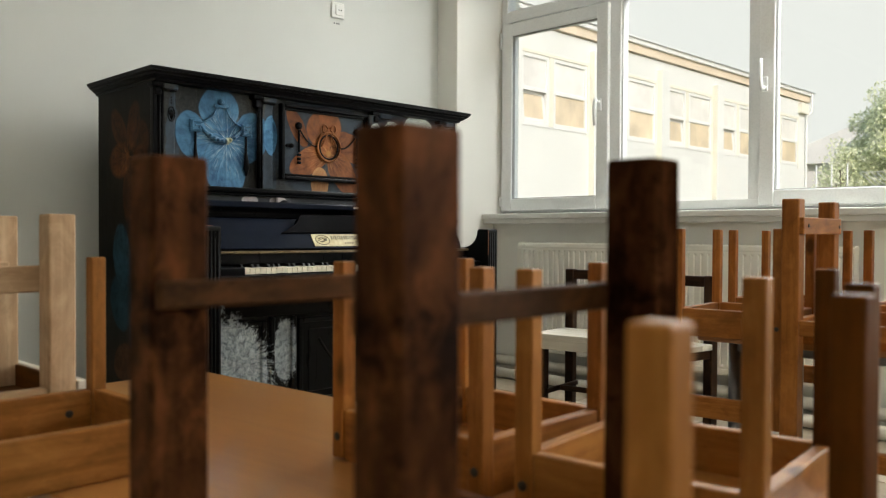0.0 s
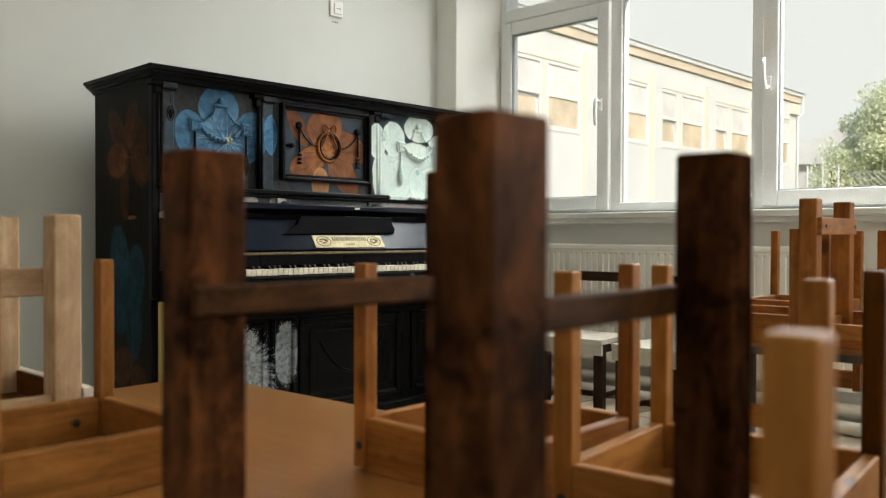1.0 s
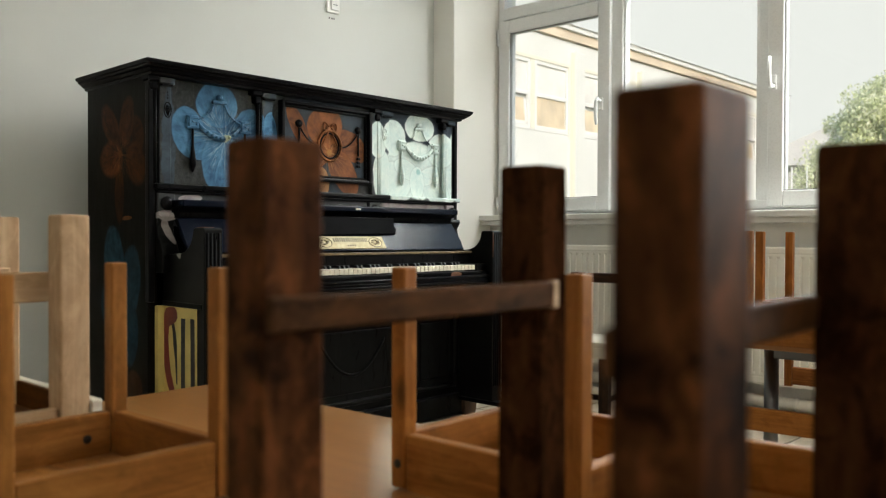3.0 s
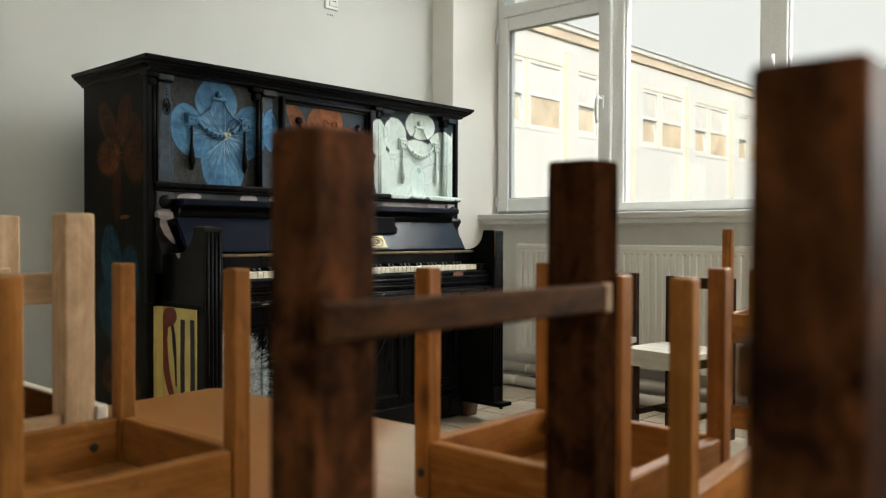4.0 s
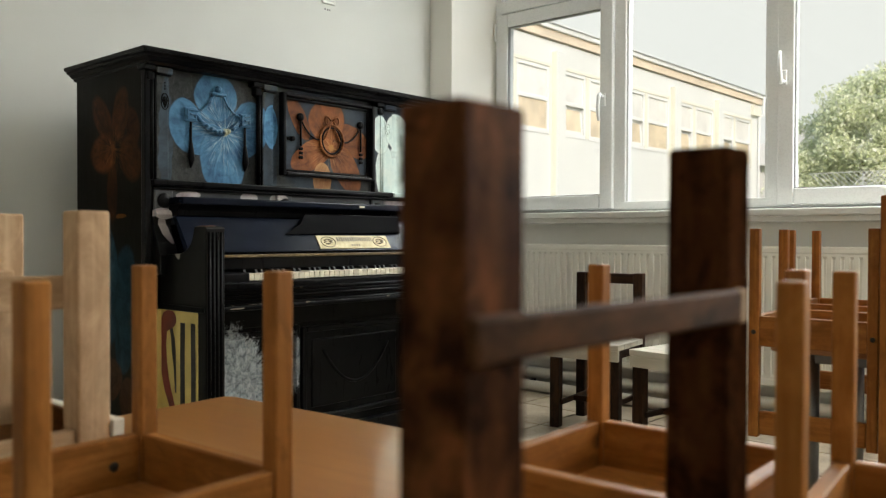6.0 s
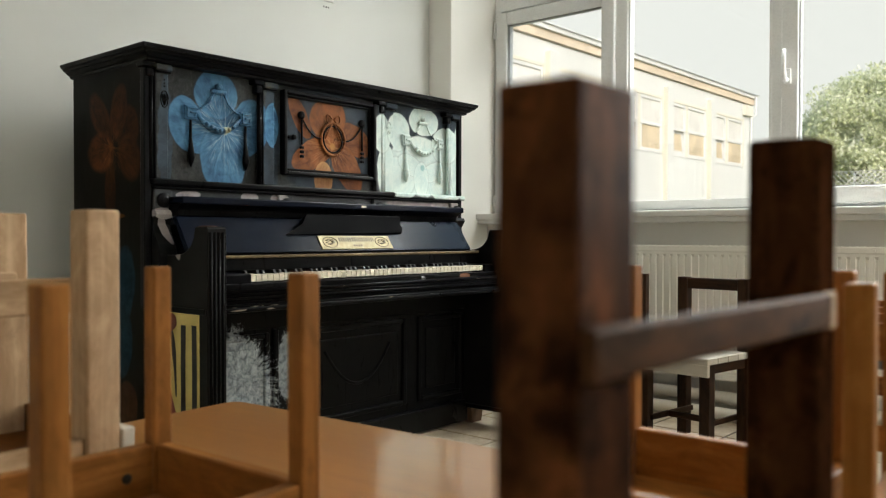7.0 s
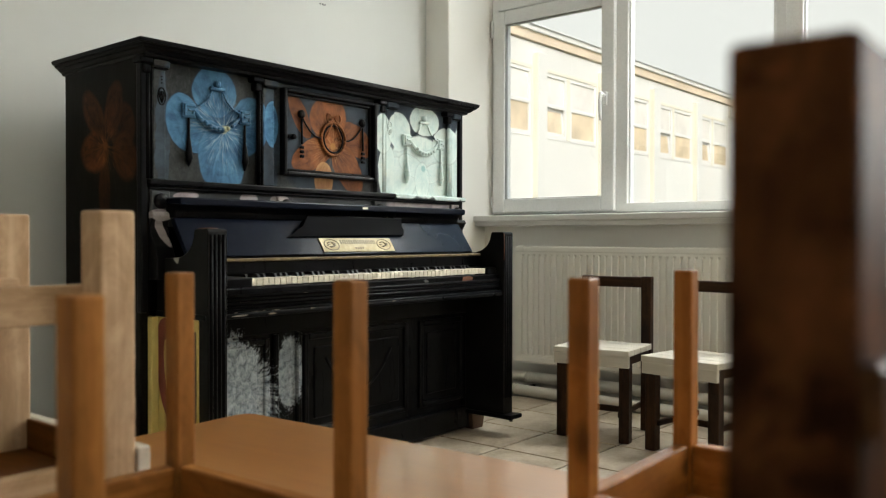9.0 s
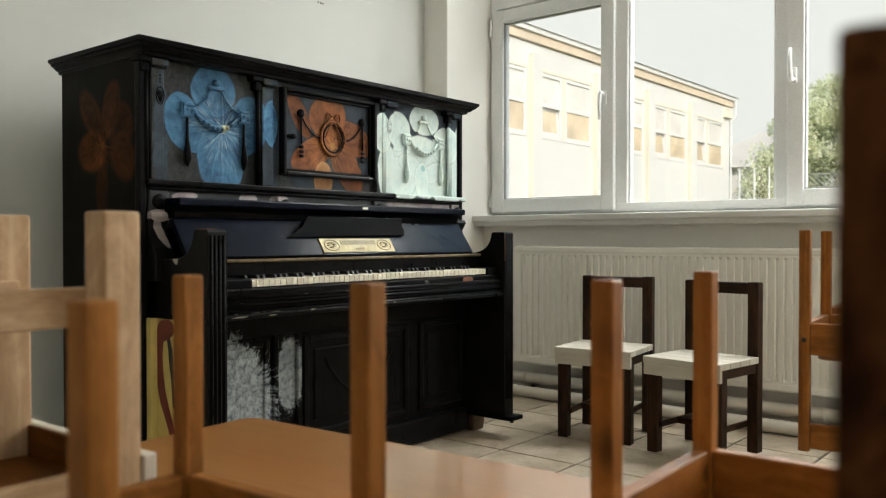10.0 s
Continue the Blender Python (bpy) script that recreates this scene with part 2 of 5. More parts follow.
def prism(bm, outline, axis, a, b, bevel=0.0):
    """A flat outline pushed along an axis. For 'x' the outline is (y, z), for 'y' (x, z), for 'z' (x, y)."""
    put = {"x": lambda p, t: (t, p[0], p[1]), "y": lambda p, t: (p[0], t, p[1]), "z": lambda p, t: (p[0], p[1], t)}[axis]
    lo, hi = [bm.verts.new(put(p, a)) for p in outline], [bm.verts.new(put(p, b)) for p in outline]
    faces = [bm.faces.new(lo), bm.faces.new(hi[::-1])]
    k = len(outline)
    for i in range(k):
        faces.append(bm.faces.new((lo[i], hi[i], hi[(i + 1) % k], lo[(i + 1) % k])))
    bmesh.ops.recalc_face_normals(bm, faces=faces)
    if bevel:
        bmesh.ops.bevel(bm, geom=list({e for f in faces for e in f.edges}), offset=bevel, segments=1, affect="EDGES", clamp_overlap=True)
    return bm


def tube(bm, pts, radius, sides=8):
    """A round bar along a line of points; radius is one number or one for each point."""
    pts = [Vector(p) for p in pts]
    rad = radius if isinstance(radius, (list, tuple)) else [radius] * len(pts)
    rings, side = [], None
    for i, p in enumerate(pts):
        way = (pts[min(i + 1, len(pts) - 1)] - pts[max(i - 1, 0)]).normalized()
        if side is None:
            side = way.orthogonal().normalized()
        side = (side - way * side.dot(way)).normalized()
        up = way.cross(side)
        rings.append([bm.verts.new(p + rad[i] * (math.cos(a) * side + math.sin(a) * up))
                      for a in (2 * math.pi * k / sides for k in range(sides))])
    for a, b in zip(rings, rings[1:]):
        for k in range(sides):
            bm.faces.new((a[k], a[(k + 1) % sides], b[(k + 1) % sides], b[k])).smooth = True
    bm.faces.new(rings[0][::-1]), bm.faces.new(rings[-1])
    return bm


def disc(bm, centre, radius, depth, axis="x", sides=20, dome=0.0):
    """A round boss that stands out along +axis."""
    cx, cy, cz = centre
    put = {"x": lambda u, v, t: (cx + t, cy + u, cz + v), "y": lambda u, v, t: (cx + u, cy + t, cz + v), "z": lambda u, v, t: (cx + u, cy + v, cz + t)}[axis]
    rings = []
    for r, t in ((1.0, 0.0), (1.0, depth * 0.7), (0.88, depth), (0.4, depth + dome)):
        rings.append([bm.verts.new(put(radius * r * math.cos(2 * math.pi * k / sides), radius * r * math.sin(2 * math.pi * k / sides), t)) for k in range(sides)])
    made = []
    for a, b in zip(rings, rings[1:]):
        for k in range(sides):
            made.append(bm.faces.new((a[k], a[(k + 1) % sides], b[(k + 1) % sides], b[k])))
    made += [bm.faces.new(rings[0][::-1]), bm.faces.new(rings[-1])]
    bmesh.ops.recalc_face_normals(bm, faces=made)
    return bm


def mesh_of(name, bm, mat):
    me = bpy.data.meshes.new(name)
    bm.to_mesh(me)
    bm.free()
    me.materials.append(mat)
    return me


def part(name, bm, mat, parent=None, label=""):
    """One mesh object under a thing or under a part."""
    ob = new(name, mesh_of(name, bm, mat))
    ob.parent = parent
    return tagged(ob, label)


def thing(name, m, label, category, group="", kind=""):
    ob = new(name)
    ob.empty_display_size = 0.05
    ob.matrix_basis = m
    return tagged(ob, label, category, group, kind)


def structure(name, bm, mat, label, category, kind="structure"):
    return tagged(part(name, bm, mat), label, category, kind=kind)


# ---- the room ----
WX, WY = -3.59, 4.03          # piano wall, window wall
X1, Y0, TOP = 3.6, -3.2, 2.95  # far ends of the room, its height

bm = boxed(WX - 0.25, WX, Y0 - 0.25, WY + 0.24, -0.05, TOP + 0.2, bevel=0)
structure("wall_west", bm, WALL_DIM, "white painted plaster wall behind the piano", "wall")
bm = boxed(WX - 0.02, -3.43, 3.705, 4.27, 0, TOP, bevel=0.006, seg=2)
structure("pilaster", bm, CREAM, "white plastered pier beside the window", "wall")
bm = boxed(X1, X1 + 0.25, Y0 - 0.25, WY + 0.24, -0.05, TOP + 0.2, bevel=0)
structure("wall_east", bm, CREAM, "plain cream wall at the far end of the room", "wall")
bm = boxed(WX, X1, Y0 - 0.25, Y0, -0.05, TOP + 0.2, bevel=0)
structure("wall_south", bm, CREAM, "plain cream wall opposite the windows", "wall")
bm = boxed(WX, X1, Y0, WY + 0.24, TOP, TOP + 0.2, bevel=0)
structure("ceiling", bm, CEIL, "plain white painted ceiling", "ceiling")

bm = bmesh.new()
box(bm, -3.43, X1, WY, WY + 0.24, -0.05, 0.925, bevel=0)
box(bm, -3.43, X1, WY, WY + 0.24, 2.80, TOP, bevel=0)
for a, b in ((-0.95, -0.5), (2.0, X1)):
    box(bm, a, b, WY, WY + 0.24, 0.925, 2.80, bevel=0)
structure("wall_north", bm, CREAM, "white painted wall below and between the windows", "wall")

bm = boxed(WX, X1, Y0, WY, -0.06, -0.004, bevel=0)
GROUT = plain("grey_grout", (0.07, 0.062, 0.05), 0.9, 0, 0.2, 20, 0.2)
floor = structure("floor", bm, GROUT, "pale beige ceramic tiled floor with dark joints", "floor")

bm = bmesh.new()
box(bm, -3.440, -0.93, 3.925, 4.10, 0.918, 0.951, bevel=0.006, seg=2)
box(bm, -3.435, -0.93, 3.941, 4.09, 0.892, 0.919, bevel=0.004)
structure("window_sill", bm, SILL, "white moulded window sill over the radiator", "window sill")
for a, b in ((-0.52, 2.02),):
    structure("window_sill", boxed(a, b, 3.925, 4.10, 0.920, 0.955, bevel=0.006, seg=2), SILL, "white moulded window sill", "window sill")


def frame_bars(bm, x0, x1, z0, z1, w, y0, y1, bevel=0.006):
    """Four bars round an opening."""
    box(bm, x0, x0 + w, y0, y1, z0, z1, bevel=bevel, seg=2)
    box(bm, x1 - w, x1, y0, y1, z0, z1, bevel=bevel, seg=2)
    box(bm, x0 + w, x1 - w, y0 + 0.001, y1, z0, z0 + w, bevel=bevel, seg=2)
    box(bm, x0 + w, x1 - w, y0 + 0.001, y1, z1 - w, z1, bevel=bevel, seg=2)


def sash(parent, x0, x1, z0, z1, w=0.075, y=4.076, handle=None):
    """An opening light: frame, dark seal, bead, pane and handle."""
    bm = bmesh.new()
    frame_bars(bm, x0, x1, z0, z1, w, y, y + 0.07)
    s = part("sash", bm, PVC, parent)
    bm = bmesh.new()
    frame_bars(bm, x0 + w - 0.004, x1 - w + 0.004, z0 + w - 0.004, z1 - w + 0.004, 0.008, y + 0.012, y + 0.03, 0.0)
    part("seal", bm, SEAL, s, "thin dark rubber seal")
    pane(s, x0 + w, x1 - w, z0 + w, z1 - w, y + 0.03)
    if handle:
        hx, hz, up = handle
        bm = boxed(hx - 0.014, hx + 0.014, y - 0.012, y, hz - 0.035, hz + 0.035, bevel=0.005, seg=2)
        tube(bm, [(hx, y - 0.005, hz - up * 0.018), (hx, y - 0.045, hz - up * 0.018)], 0.009)
        tube(bm, [(hx, y - 0.040, hz - up * 0.030), (hx - 0.001, y - 0.050, hz - up * 0.010), (hx - 0.003, y - 0.053, hz + up * 0.03), (hx - 0.005, y - 0.048, hz + up * 0.075), (hx - 0.006, y - 0.040, hz + up * 0.115)], [0.009, 0.011, 0.010, 0.010, 0.008])
        part("handle", bm, PVC, s, "white lever handle")


def pane(parent, x0, x1, z0, z1, y):
    p = part("pane", boxed(x0 - 0.01, x1 + 0.01, y, y + 0.006, z0 - 0.01, z1 + 0.01, bevel=0), GLASS, parent, "clear window pane")
    p.visible_shadow = False


def window(name, x0, x1, posts, lights, label):
    """A plastic window: outer frame with posts and a transom, opening and fixed lights."""
    w = tagged(new(name), label, "window", kind="structure")
    w.matrix_basis = pose(0, 0, 0)
    bm = bmesh.new()
    frame_bars(bm, x0, x1, 0.962, 2.80, 0.045, 4.10, 4.18, 0.004)
    for a, b in posts:
        box(bm, a, b, 4.101, 4.18, 1.0, 2.76, bevel=0.006, seg=2)
    box(bm, x0 + 0.04, x1 - 0.04, 4.099, 4.18, 2.118, 2.185, bevel=0.006, seg=2)
    part("window_frame", bm, PVC, w)
    part("sill_joint", boxed(x0 + 0.02, x1 - 0.02, 4.090, 4.10, 0.949, 0.9615, bevel=0), SEAL, w, "dark joint between frame and sill")
    for kind, a, b, z0, z1, handle in lights:
        if kind == "sash":
            sash(w, a, b, z0, z1, handle=handle)
        else:
            bm = bmesh.new()
            frame_bars(bm, a, b, z0, z1, 0.014, 4.112, 4.14, 0.003)
            part("glazing_bead", bm, PVC, w)
            pane(w, a + 0.014, b - 0.014, z0 + 0.014, z1 - 0.014, 4.125)
    part("hinge", boxed(x0 + 0.012, x0 + 0.026, 4.066, 4.08, 1.0, 1.06, bevel=0.004), PVC, w)
    part("hinge", boxed(x0 + 0.012, x0 + 0.026, 4.066, 4.08, 1.96, 2.06, bevel=0.004), PVC, w)


window("window_1", -3.43, -0.95, [(-2.662, -2.575), (-1.845, -1.78)], [
    ("sash", -3.405, -2.640, 0.970, 2.106, (-2.690, 1.545, -1)), ("fixed", -2.578, -1.842, 0.990, 2.122, None), ("sash", -1.79, -0.99, 0.970, 2.106, (-1.757, 1.545, 1)),
    ("fixed", -3.40, -2.64, 2.18, 2.76, None), ("fixed", -2.577, -1.843, 2.18, 2.76, None), ("fixed", -1.782, -0.99, 2.18, 2.76, None)],
    "white plastic window with opening lights looking onto a yard")
window("window_2", -0.5, 2.0, [(0.3, 0.367), (1.13, 1.2)], [
    ("sash", -0.46, 0.31, 0.970, 2.106, None), ("fixed", 0.365, 1.135, 0.99, 2.122, None), ("sash", 1.19, 1.96, 0.970, 2.106, None),
    ("fixed", -0.46, 0.302, 2.18, 2.76, None), ("fixed", 0.365, 1.132, 2.18, 2.76, None), ("fixed", 1.198, 1.96, 2.18, 2.76, None)],
    "white plastic window further along the wall")

# ---- radiator, pipes, switch ----
def radiator(x0, x1, z0, z1, y0, y1):
    r = thing("radiator", pose(x0, y1, z0), "white enamelled panel radiator with pressed ribs under the window", "radiator")
    w, h, d = x1 - x0, z1 - z0, y1 - y0
    pitch, half, deep = 0.0355, 0.0085, 0.008
    n = int((w - 0.03) / pitch)
    a = (w - (n - 1) * pitch) / 2
    z0, z1, z2, z3 = 0.034, 0.040, h - 0.044, h - 0.034
    bm = boxed(0, w, -d + deep + 0.002, -d + 0.025, z0, z3, bevel=0)

    def quad(*pts):
        bm.faces.new([bm.verts.new(p) for p in pts])

    edge = 0.0
    for i in range(n + 1):
        s = a + i * pitch if i < n else w + half
        quad((edge, -d, z0), (s - half, -d, z0), (s - half, -d, z3), (edge, -d, z3))
        edge = s + half
        if i == n:
            break
        for lo, hi in ((z0, z1), (z2, z3)):
            quad((s - half, -d, lo), (s + half, -d, lo), (s + half, -d, hi), (s - half, -d, hi))
        o = [(s - half, -d, z1), (s + half, -d, z1), (s + half, -d, z2), (s - half, -d, z2)]
        q = [(s - half + 0.003, -d + deep, z1 + 0.012), (s + half - 0.003, -d + deep, z1 + 0.012), (s + half - 0.003, -d + deep, z2 - 0.012), (s - half + 0.003, -d + deep, z2 - 0.012)]
        quad(*q)
        for k in range(4):
            quad(o[k], o[(k + 1) % 4], q[(k + 1) % 4], q[k])
    part("front_panel", bm, ENAMEL, r)
    bm = boxed(0, w, -d - 0.001, -d + 0.026, h - 0.036, h - 0.004, bevel=0.008, seg=2)
    part("top_edge", bm, ENAMEL, r)
    part("bottom_edge", boxed(0, w, -d - 0.001, -d + 0.026, 0.0, 0.036, bevel=0.008, seg=2), ENAMEL, r)
    part("back_panel", boxed(0, w, -0.035, -0.012, 0.0, h - 0.004, bevel=0.004), ENAMEL, r)
    for s in (0.0, w - 0.008):
        part("side_cover", boxed(s, s + 0.008, -d + 0.02, -0.02, 0.01, h, bevel=0.002), ENAMEL, r)
    bm = bmesh.new()
    k = int(w / 0.03)
    for i in range(k):
        box(bm, 0.01 + i * 0.03, 0.028 + i * 0.03, -d + 0.024, -0.034, h - 0.006, h - 0.002, bevel=0)
    part("top_grille", bm, ENAMEL, r)
    for s in (0.2, w - 0.2):
        part("wall_bracket", boxed(s - 0.015, s + 0.015, -0.014, 0.09, 0.1, h - 0.1, bevel=0.002), ENAMEL, r)
    for s in (0.06, w - 0.06):
        part("bleed_cap", disc(bmesh.new(), (s, -d - 0.001, h - 0.02), 0.007, -0.004, "y", 10), ENAMEL, r)
    return r


radiator(-3.14, -1.30, 0.168, 0.787, 3.915, 4.005)
for y, z, r in ((3.955, 0.085, 0.029), (3.855, 0.030, 0.029)):
    p = thing("heating_pipe", pose(-3.5, y, z), "cream painted heating pipe running along the floor", "pipe", "heating pipes under the radiator")
    part("tube", tube(bmesh.new(), [(0, 0, 0), (1.5, 0, 0), (3.2, 0, 0), (X1 + 3.49, 0, 0)], r, 16), PIPE, p)
    for s in (0.4, 1.9, 3.4):
        part("clip", tube(bmesh.new(), [(s, 0, 0), (s + 0.02, 0, 0)], r + 0.002, 16), PIPE, p)
        part("bracket", boxed(s, s + 0.02, 0, 4.03 - y, -0.01, 0.004, bevel=0.001), STEEL, p)

sw = thing("wall_switch", pose(WX, 2.950, 2.014), "white wall switch plate with a small printed arrow and a label", "switch")
part("plate", boxed(0, 0.012, -0.042, 0.042, -0.042, 0.042, bevel=0.005, seg=2), SWITCH, sw)
part("rocker", boxed(0.010, 0.018, -0.020, 0.034, -0.028, 0.028, bevel=0.004, seg=2), SWITCH, sw)
bm = boxed(0.018, 0.0186, -0.006, 0.018, -0.0015, 0.0015, bevel=0)
prism(bm, [(0.014, 0.005), (0.022, 0.0), (0.014, -0.005)], "x", 0.018, 0.0186)
part("arrow", bm, INK, sw, "small grey arrow mark")
bm = bmesh.new()
for a, b in ((-0.022, -0.014), (-0.006, 0.004), (0.009, 0.016)):
    box(bm, 0.0, 0.0006, a, b, -0.072, -0.064, bevel=0)
part("label_print", bm, INK, sw, "faint grey printed label")


# ---- tables and chairs ----
T1, T2 = 0.497, 0.556


def round_rect(x0, x1, y0, y1, r, k=6):
    out = []
    for cx, cy, a in ((x1 - r, y1 - r, 0), (x0 + r, y1 - r, 90), (x0 + r, y0 + r, 180), (x1 - r, y0 + r, 270)):
        out += [(cx + r * math.cos(radians(a + 90 * i / k)), cy + r * math.sin(radians(a + 90 * i / k))) for i in range(k + 1)]
    return out


def table(m, w, d, h, label, group):
    """A low school table with its corner at the origin: laminate top, steel frame, four tube legs."""
    t = thing("school_table", m, label, "table", group)
    part("tabletop", prism(bmesh.new(), round_rect(0, w, -d, 0, 0.03), "z", h - 0.022, h, 0.003), BEECH, t)
    bm = bmesh.new()
    for a, b, c, e in ((0.07, w - 0.07, -0.10, -0.07), (0.07, w - 0.07, -d + 0.07, -d + 0.10)):
        box(bm, a, b, c, e, h - 0.052, h - 0.022, bevel=0.002)
    for a in (0.07, w - 0.10):
        box(bm, a, a + 0.03, -d + 0.10, -0.10, h - 0.052, h - 0.022, bevel=0.002)
    part("under_frame", bm, CHROME, t)
    for a in (0.085, w - 0.085):
        for b in (-0.085, -d + 0.085):
            g = part("leg", tube(bmesh.new(), [(a, b, 0.012), (a, b, h - 0.024)], 0.019, 16), CHROME, t, "steel tube leg")
            part("foot_cap", tube(bmesh.new(), [(a, b, 0.0), (a, b, 0.014)], 0.021, 14), SEAL, g)
    return t


table(pose(-1.866, 1.207, 0, 0, 0, 4.0), 1.2, 0.66, T1, "low beech-topped school table with upturned chairs on it", "low school tables")
table(pose(-0.664, 1.291, 0, 0, 0, 4.0), 1.2, 0.66, T1, "low beech-topped school table loaded with upturned chairs", "low school tables")
table(pose(-1.215, 3.00, 0, 0, 0, 2.0), 1.2, 0.64, T2, "beech-topped school table with steel legs near the radiator", "low school tables")


def small_chair(m, woods, label, leg_woods=None, back_woods=None, odd_post=False):
    """A small child's chair of square bars, standing upright, with its back towards -y."""
    c = thing("child_chair", m, label, "chair", "small upturned pine chairs")
    s, h, q = 0.1445, 0.29, 0.0120
    for sx in (-1, 1):
        x = sx * (s - q)
        leg = part("leg", boxed(x - q, x + q, s - 2 * q, s, 0, h - 0.003, bevel=0.0025, seg=2), (leg_woods or woods)["z"], c)
        part("bolt", disc(bmesh.new(), (x, s - 0.0005, h - 0.035), 0.006, 0.0025, "y", 10, 0.001), STEEL, leg)
        shade = back_woods if back_woods and (sx > 0 or not odd_post) else woods
        post = part("back_post", boxed(x - q, x + q, -s, -s + 2 * q, 0, 0.515, bevel=0.0025, seg=2), shade["z"], c, "darker brown post" if odd_post and sx > 0 else "")
        part("bolt", disc(bmesh.new(), (x, -s + 0.0005, h - 0.035), 0.006, -0.0025, "y", 10, -0.001), STEEL, post)
        part("side_apron", boxed(sx * s - sx * 0.003, sx * s - sx * 0.021, -s + 2 * q, s - 2 * q, h - 0.074, h, bevel=0.002), woods["y"], c)
        part("bolt", disc(bmesh.new(), (sx * s - sx * 0.021, s - 0.06, h - 0.04), 0.006, -sx * 0.003, "x", 10, -sx * 0.001), STEEL, c)
    part("front_apron", boxed(-s + 2 * q, s - 2 * q, s - 0.021, s - 0.003, h - 0.074, h, bevel=0.002), woods["x"], c)
    part("rear_apron", boxed(-s + 2 * q, s - 2 * q, -s + 0.003, -s + 0.021, h - 0.074, h, bevel=0.002), woods["x"], c)
    part("seat", boxed(-s + 0.021, s - 0.021, -s + 0.021, s - 0.021, h - 0.014, h - 0.002, bevel=0.001), woods["x"], c)
    part("top_rail", boxed(-s + 2 * q, s - 2 * q, -s + 0.004, -s + 0.022, 0.45, 0.508, bevel=0.003), woods["x"], c)
    return c


def post(x, y, w, d, z0, z1, taper, edge):
    """A square post whose foot, at z0, is drawn in by the taper."""
    bm = boxed(x - w / 2, x + w / 2, y - d / 2, y + d / 2, z0, z1, bevel=edge, seg=3)
    for v in bm.verts:
        k = 1 + taper * ((v.co.z - z0) / 0.4 - 0.15)
        v.co.x, v.co.y = x + (v.co.x - x) * k, y + (v.co.y - y) * k
    return bm


def square_chair(m, woods, seat_woods, h, label, cross=False, back=0.285, screws=False, rail_z=(0.098, 0.120), edge=0.004, darker=None, cut_end=None, rail_wood=None, proud=0.011, under=None,
                 legs=(0.1355, 0.1355, 0.043, 0.043), backs=(0.1355, 0.1355, 0.043, 0.043), taper=0.0, group="square-post chairs"):
    """A sturdier chair of square posts, with plank seat, side rails and an open back towards -y.
    legs and backs: half the span between the posts, their distance from the middle, and their section."""
    c = thing("square_chair", m, label, "chair", group)
    (lx, ly, lw, ld), (bx, by, bw, bd) = legs, backs
    s = max(lx + lw / 2, bx + bw / 2)
    y0, y1 = -by - bd / 2, ly + ld / 2
    for sx in (-1, 1):
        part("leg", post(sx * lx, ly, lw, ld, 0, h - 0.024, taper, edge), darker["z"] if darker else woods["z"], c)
        part("back_post", post(sx * bx, -by, bw, bd, 0, h + back, taper if back < 0.2 else taper * 0.5, edge), woods["z"], c)
        u, v = bx - bw / 2, lx - lw / 2   # inner faces of the back post and of the leg

        def inner(y, out):
            return sx * (u + (v - u) * (y - y0) / (y1 - y0) - out), y

        ends = (y0 + 0.003, y1 - 0.020)
        plan = [inner(ends[0], -0.002), inner(ends[0], proud), inner(ends[1], proud), inner(ends[1], -0.002)]
        rail = part("side_rail", prism(bmesh.new(), plan, "z", *rail_z, 0.002), rail_wood or woods["y"], c)
        if cut_end and sx > 0:
            plan = [inner(y, o) for y, o in ((ends[1] - 0.008, -0.0016), (ends[1] - 0.008, proud + 0.0006), (ends[1] + 0.0006, proud + 0.0006), (ends[1] + 0.0006, -0.0016))]
            part("rail_end", prism(bmesh.new(), plan, "z", rail_z[0] - 0.0005, rail_z[1] + 0.0005, 0.001), cut_end, rail, "pale end of the rail")
        for y in (y0 + 0.036, y1 - 0.036) if screws else ():
            part("screw", disc(bmesh.new(), (inner(y, proud - 0.0002)[0], y, sum(rail_z) / 2), 0.005, -sx * 0.002, "x", 10), STEEL, rail)
        part("side_apron", boxed(sx * s - sx * 0.006, sx * s - sx * 0.026, y0 + bd, y1 - ld, h - 0.062, h - 0.024, bevel=0.002), woods["y"], c)
    part("front_apron", boxed(-s - 0.004, s + 0.004, y1, y1 + 0.018, h - 0.070, h - 0.024, bevel=0.002), seat_woods["x"], c)
    part("rear_apron", boxed(-bx + bw / 2, bx - bw / 2, y0 + 0.006, y0 + 0.024, h - 0.062, h - 0.024, bevel=0.002), woods["x"], c)
    # Bare wood in a dark brown that also holds the shade under the seat.
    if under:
        part("apron_lining", boxed(-lx + lw / 2, lx - lw / 2, y1 - 0.007, y1 - 0.0005, h - 0.069, h - 0.026, bevel=0.001), under["x"], c, "bare wooden inside of the apron, darkened for shade")
        part("seat_underside", boxed(-s + 0.027, s - 0.027, y0 + bd + 0.004, y1 - 0.008, h - 0.028, h - 0.0245, bevel=0.001), under["x"], c, "bare wooden underside of the seat, darkened for shade")
    k, p0, p1 = 4, y0 + bd + 0.002, y1 + 0.022
    for i in range(k):
        a = p0 + (p1 - p0) * i / k
        part("seat_plank", boxed(-s - 0.006, s + 0.006, a, a + (p1 - p0) / k - 0.0015, h - 0.024, h, bevel=0.002), seat_woods["x"], c)
    part("top_rail", boxed(-bx + bw / 2, bx - bw / 2, y0 + 0.003, y0 + bd - 0.003, h + back - 0.047, h + back - 0.003, bevel=0.003), woods["x"], c)
    if cross:
        part("cross_rail", boxed(-lx + lw / 2 + 0.012, lx - lw / 2 - 0.012, 0.015, 0.033, 0.099, 0.123, bevel=0.003), woods["x"], c)
    return c


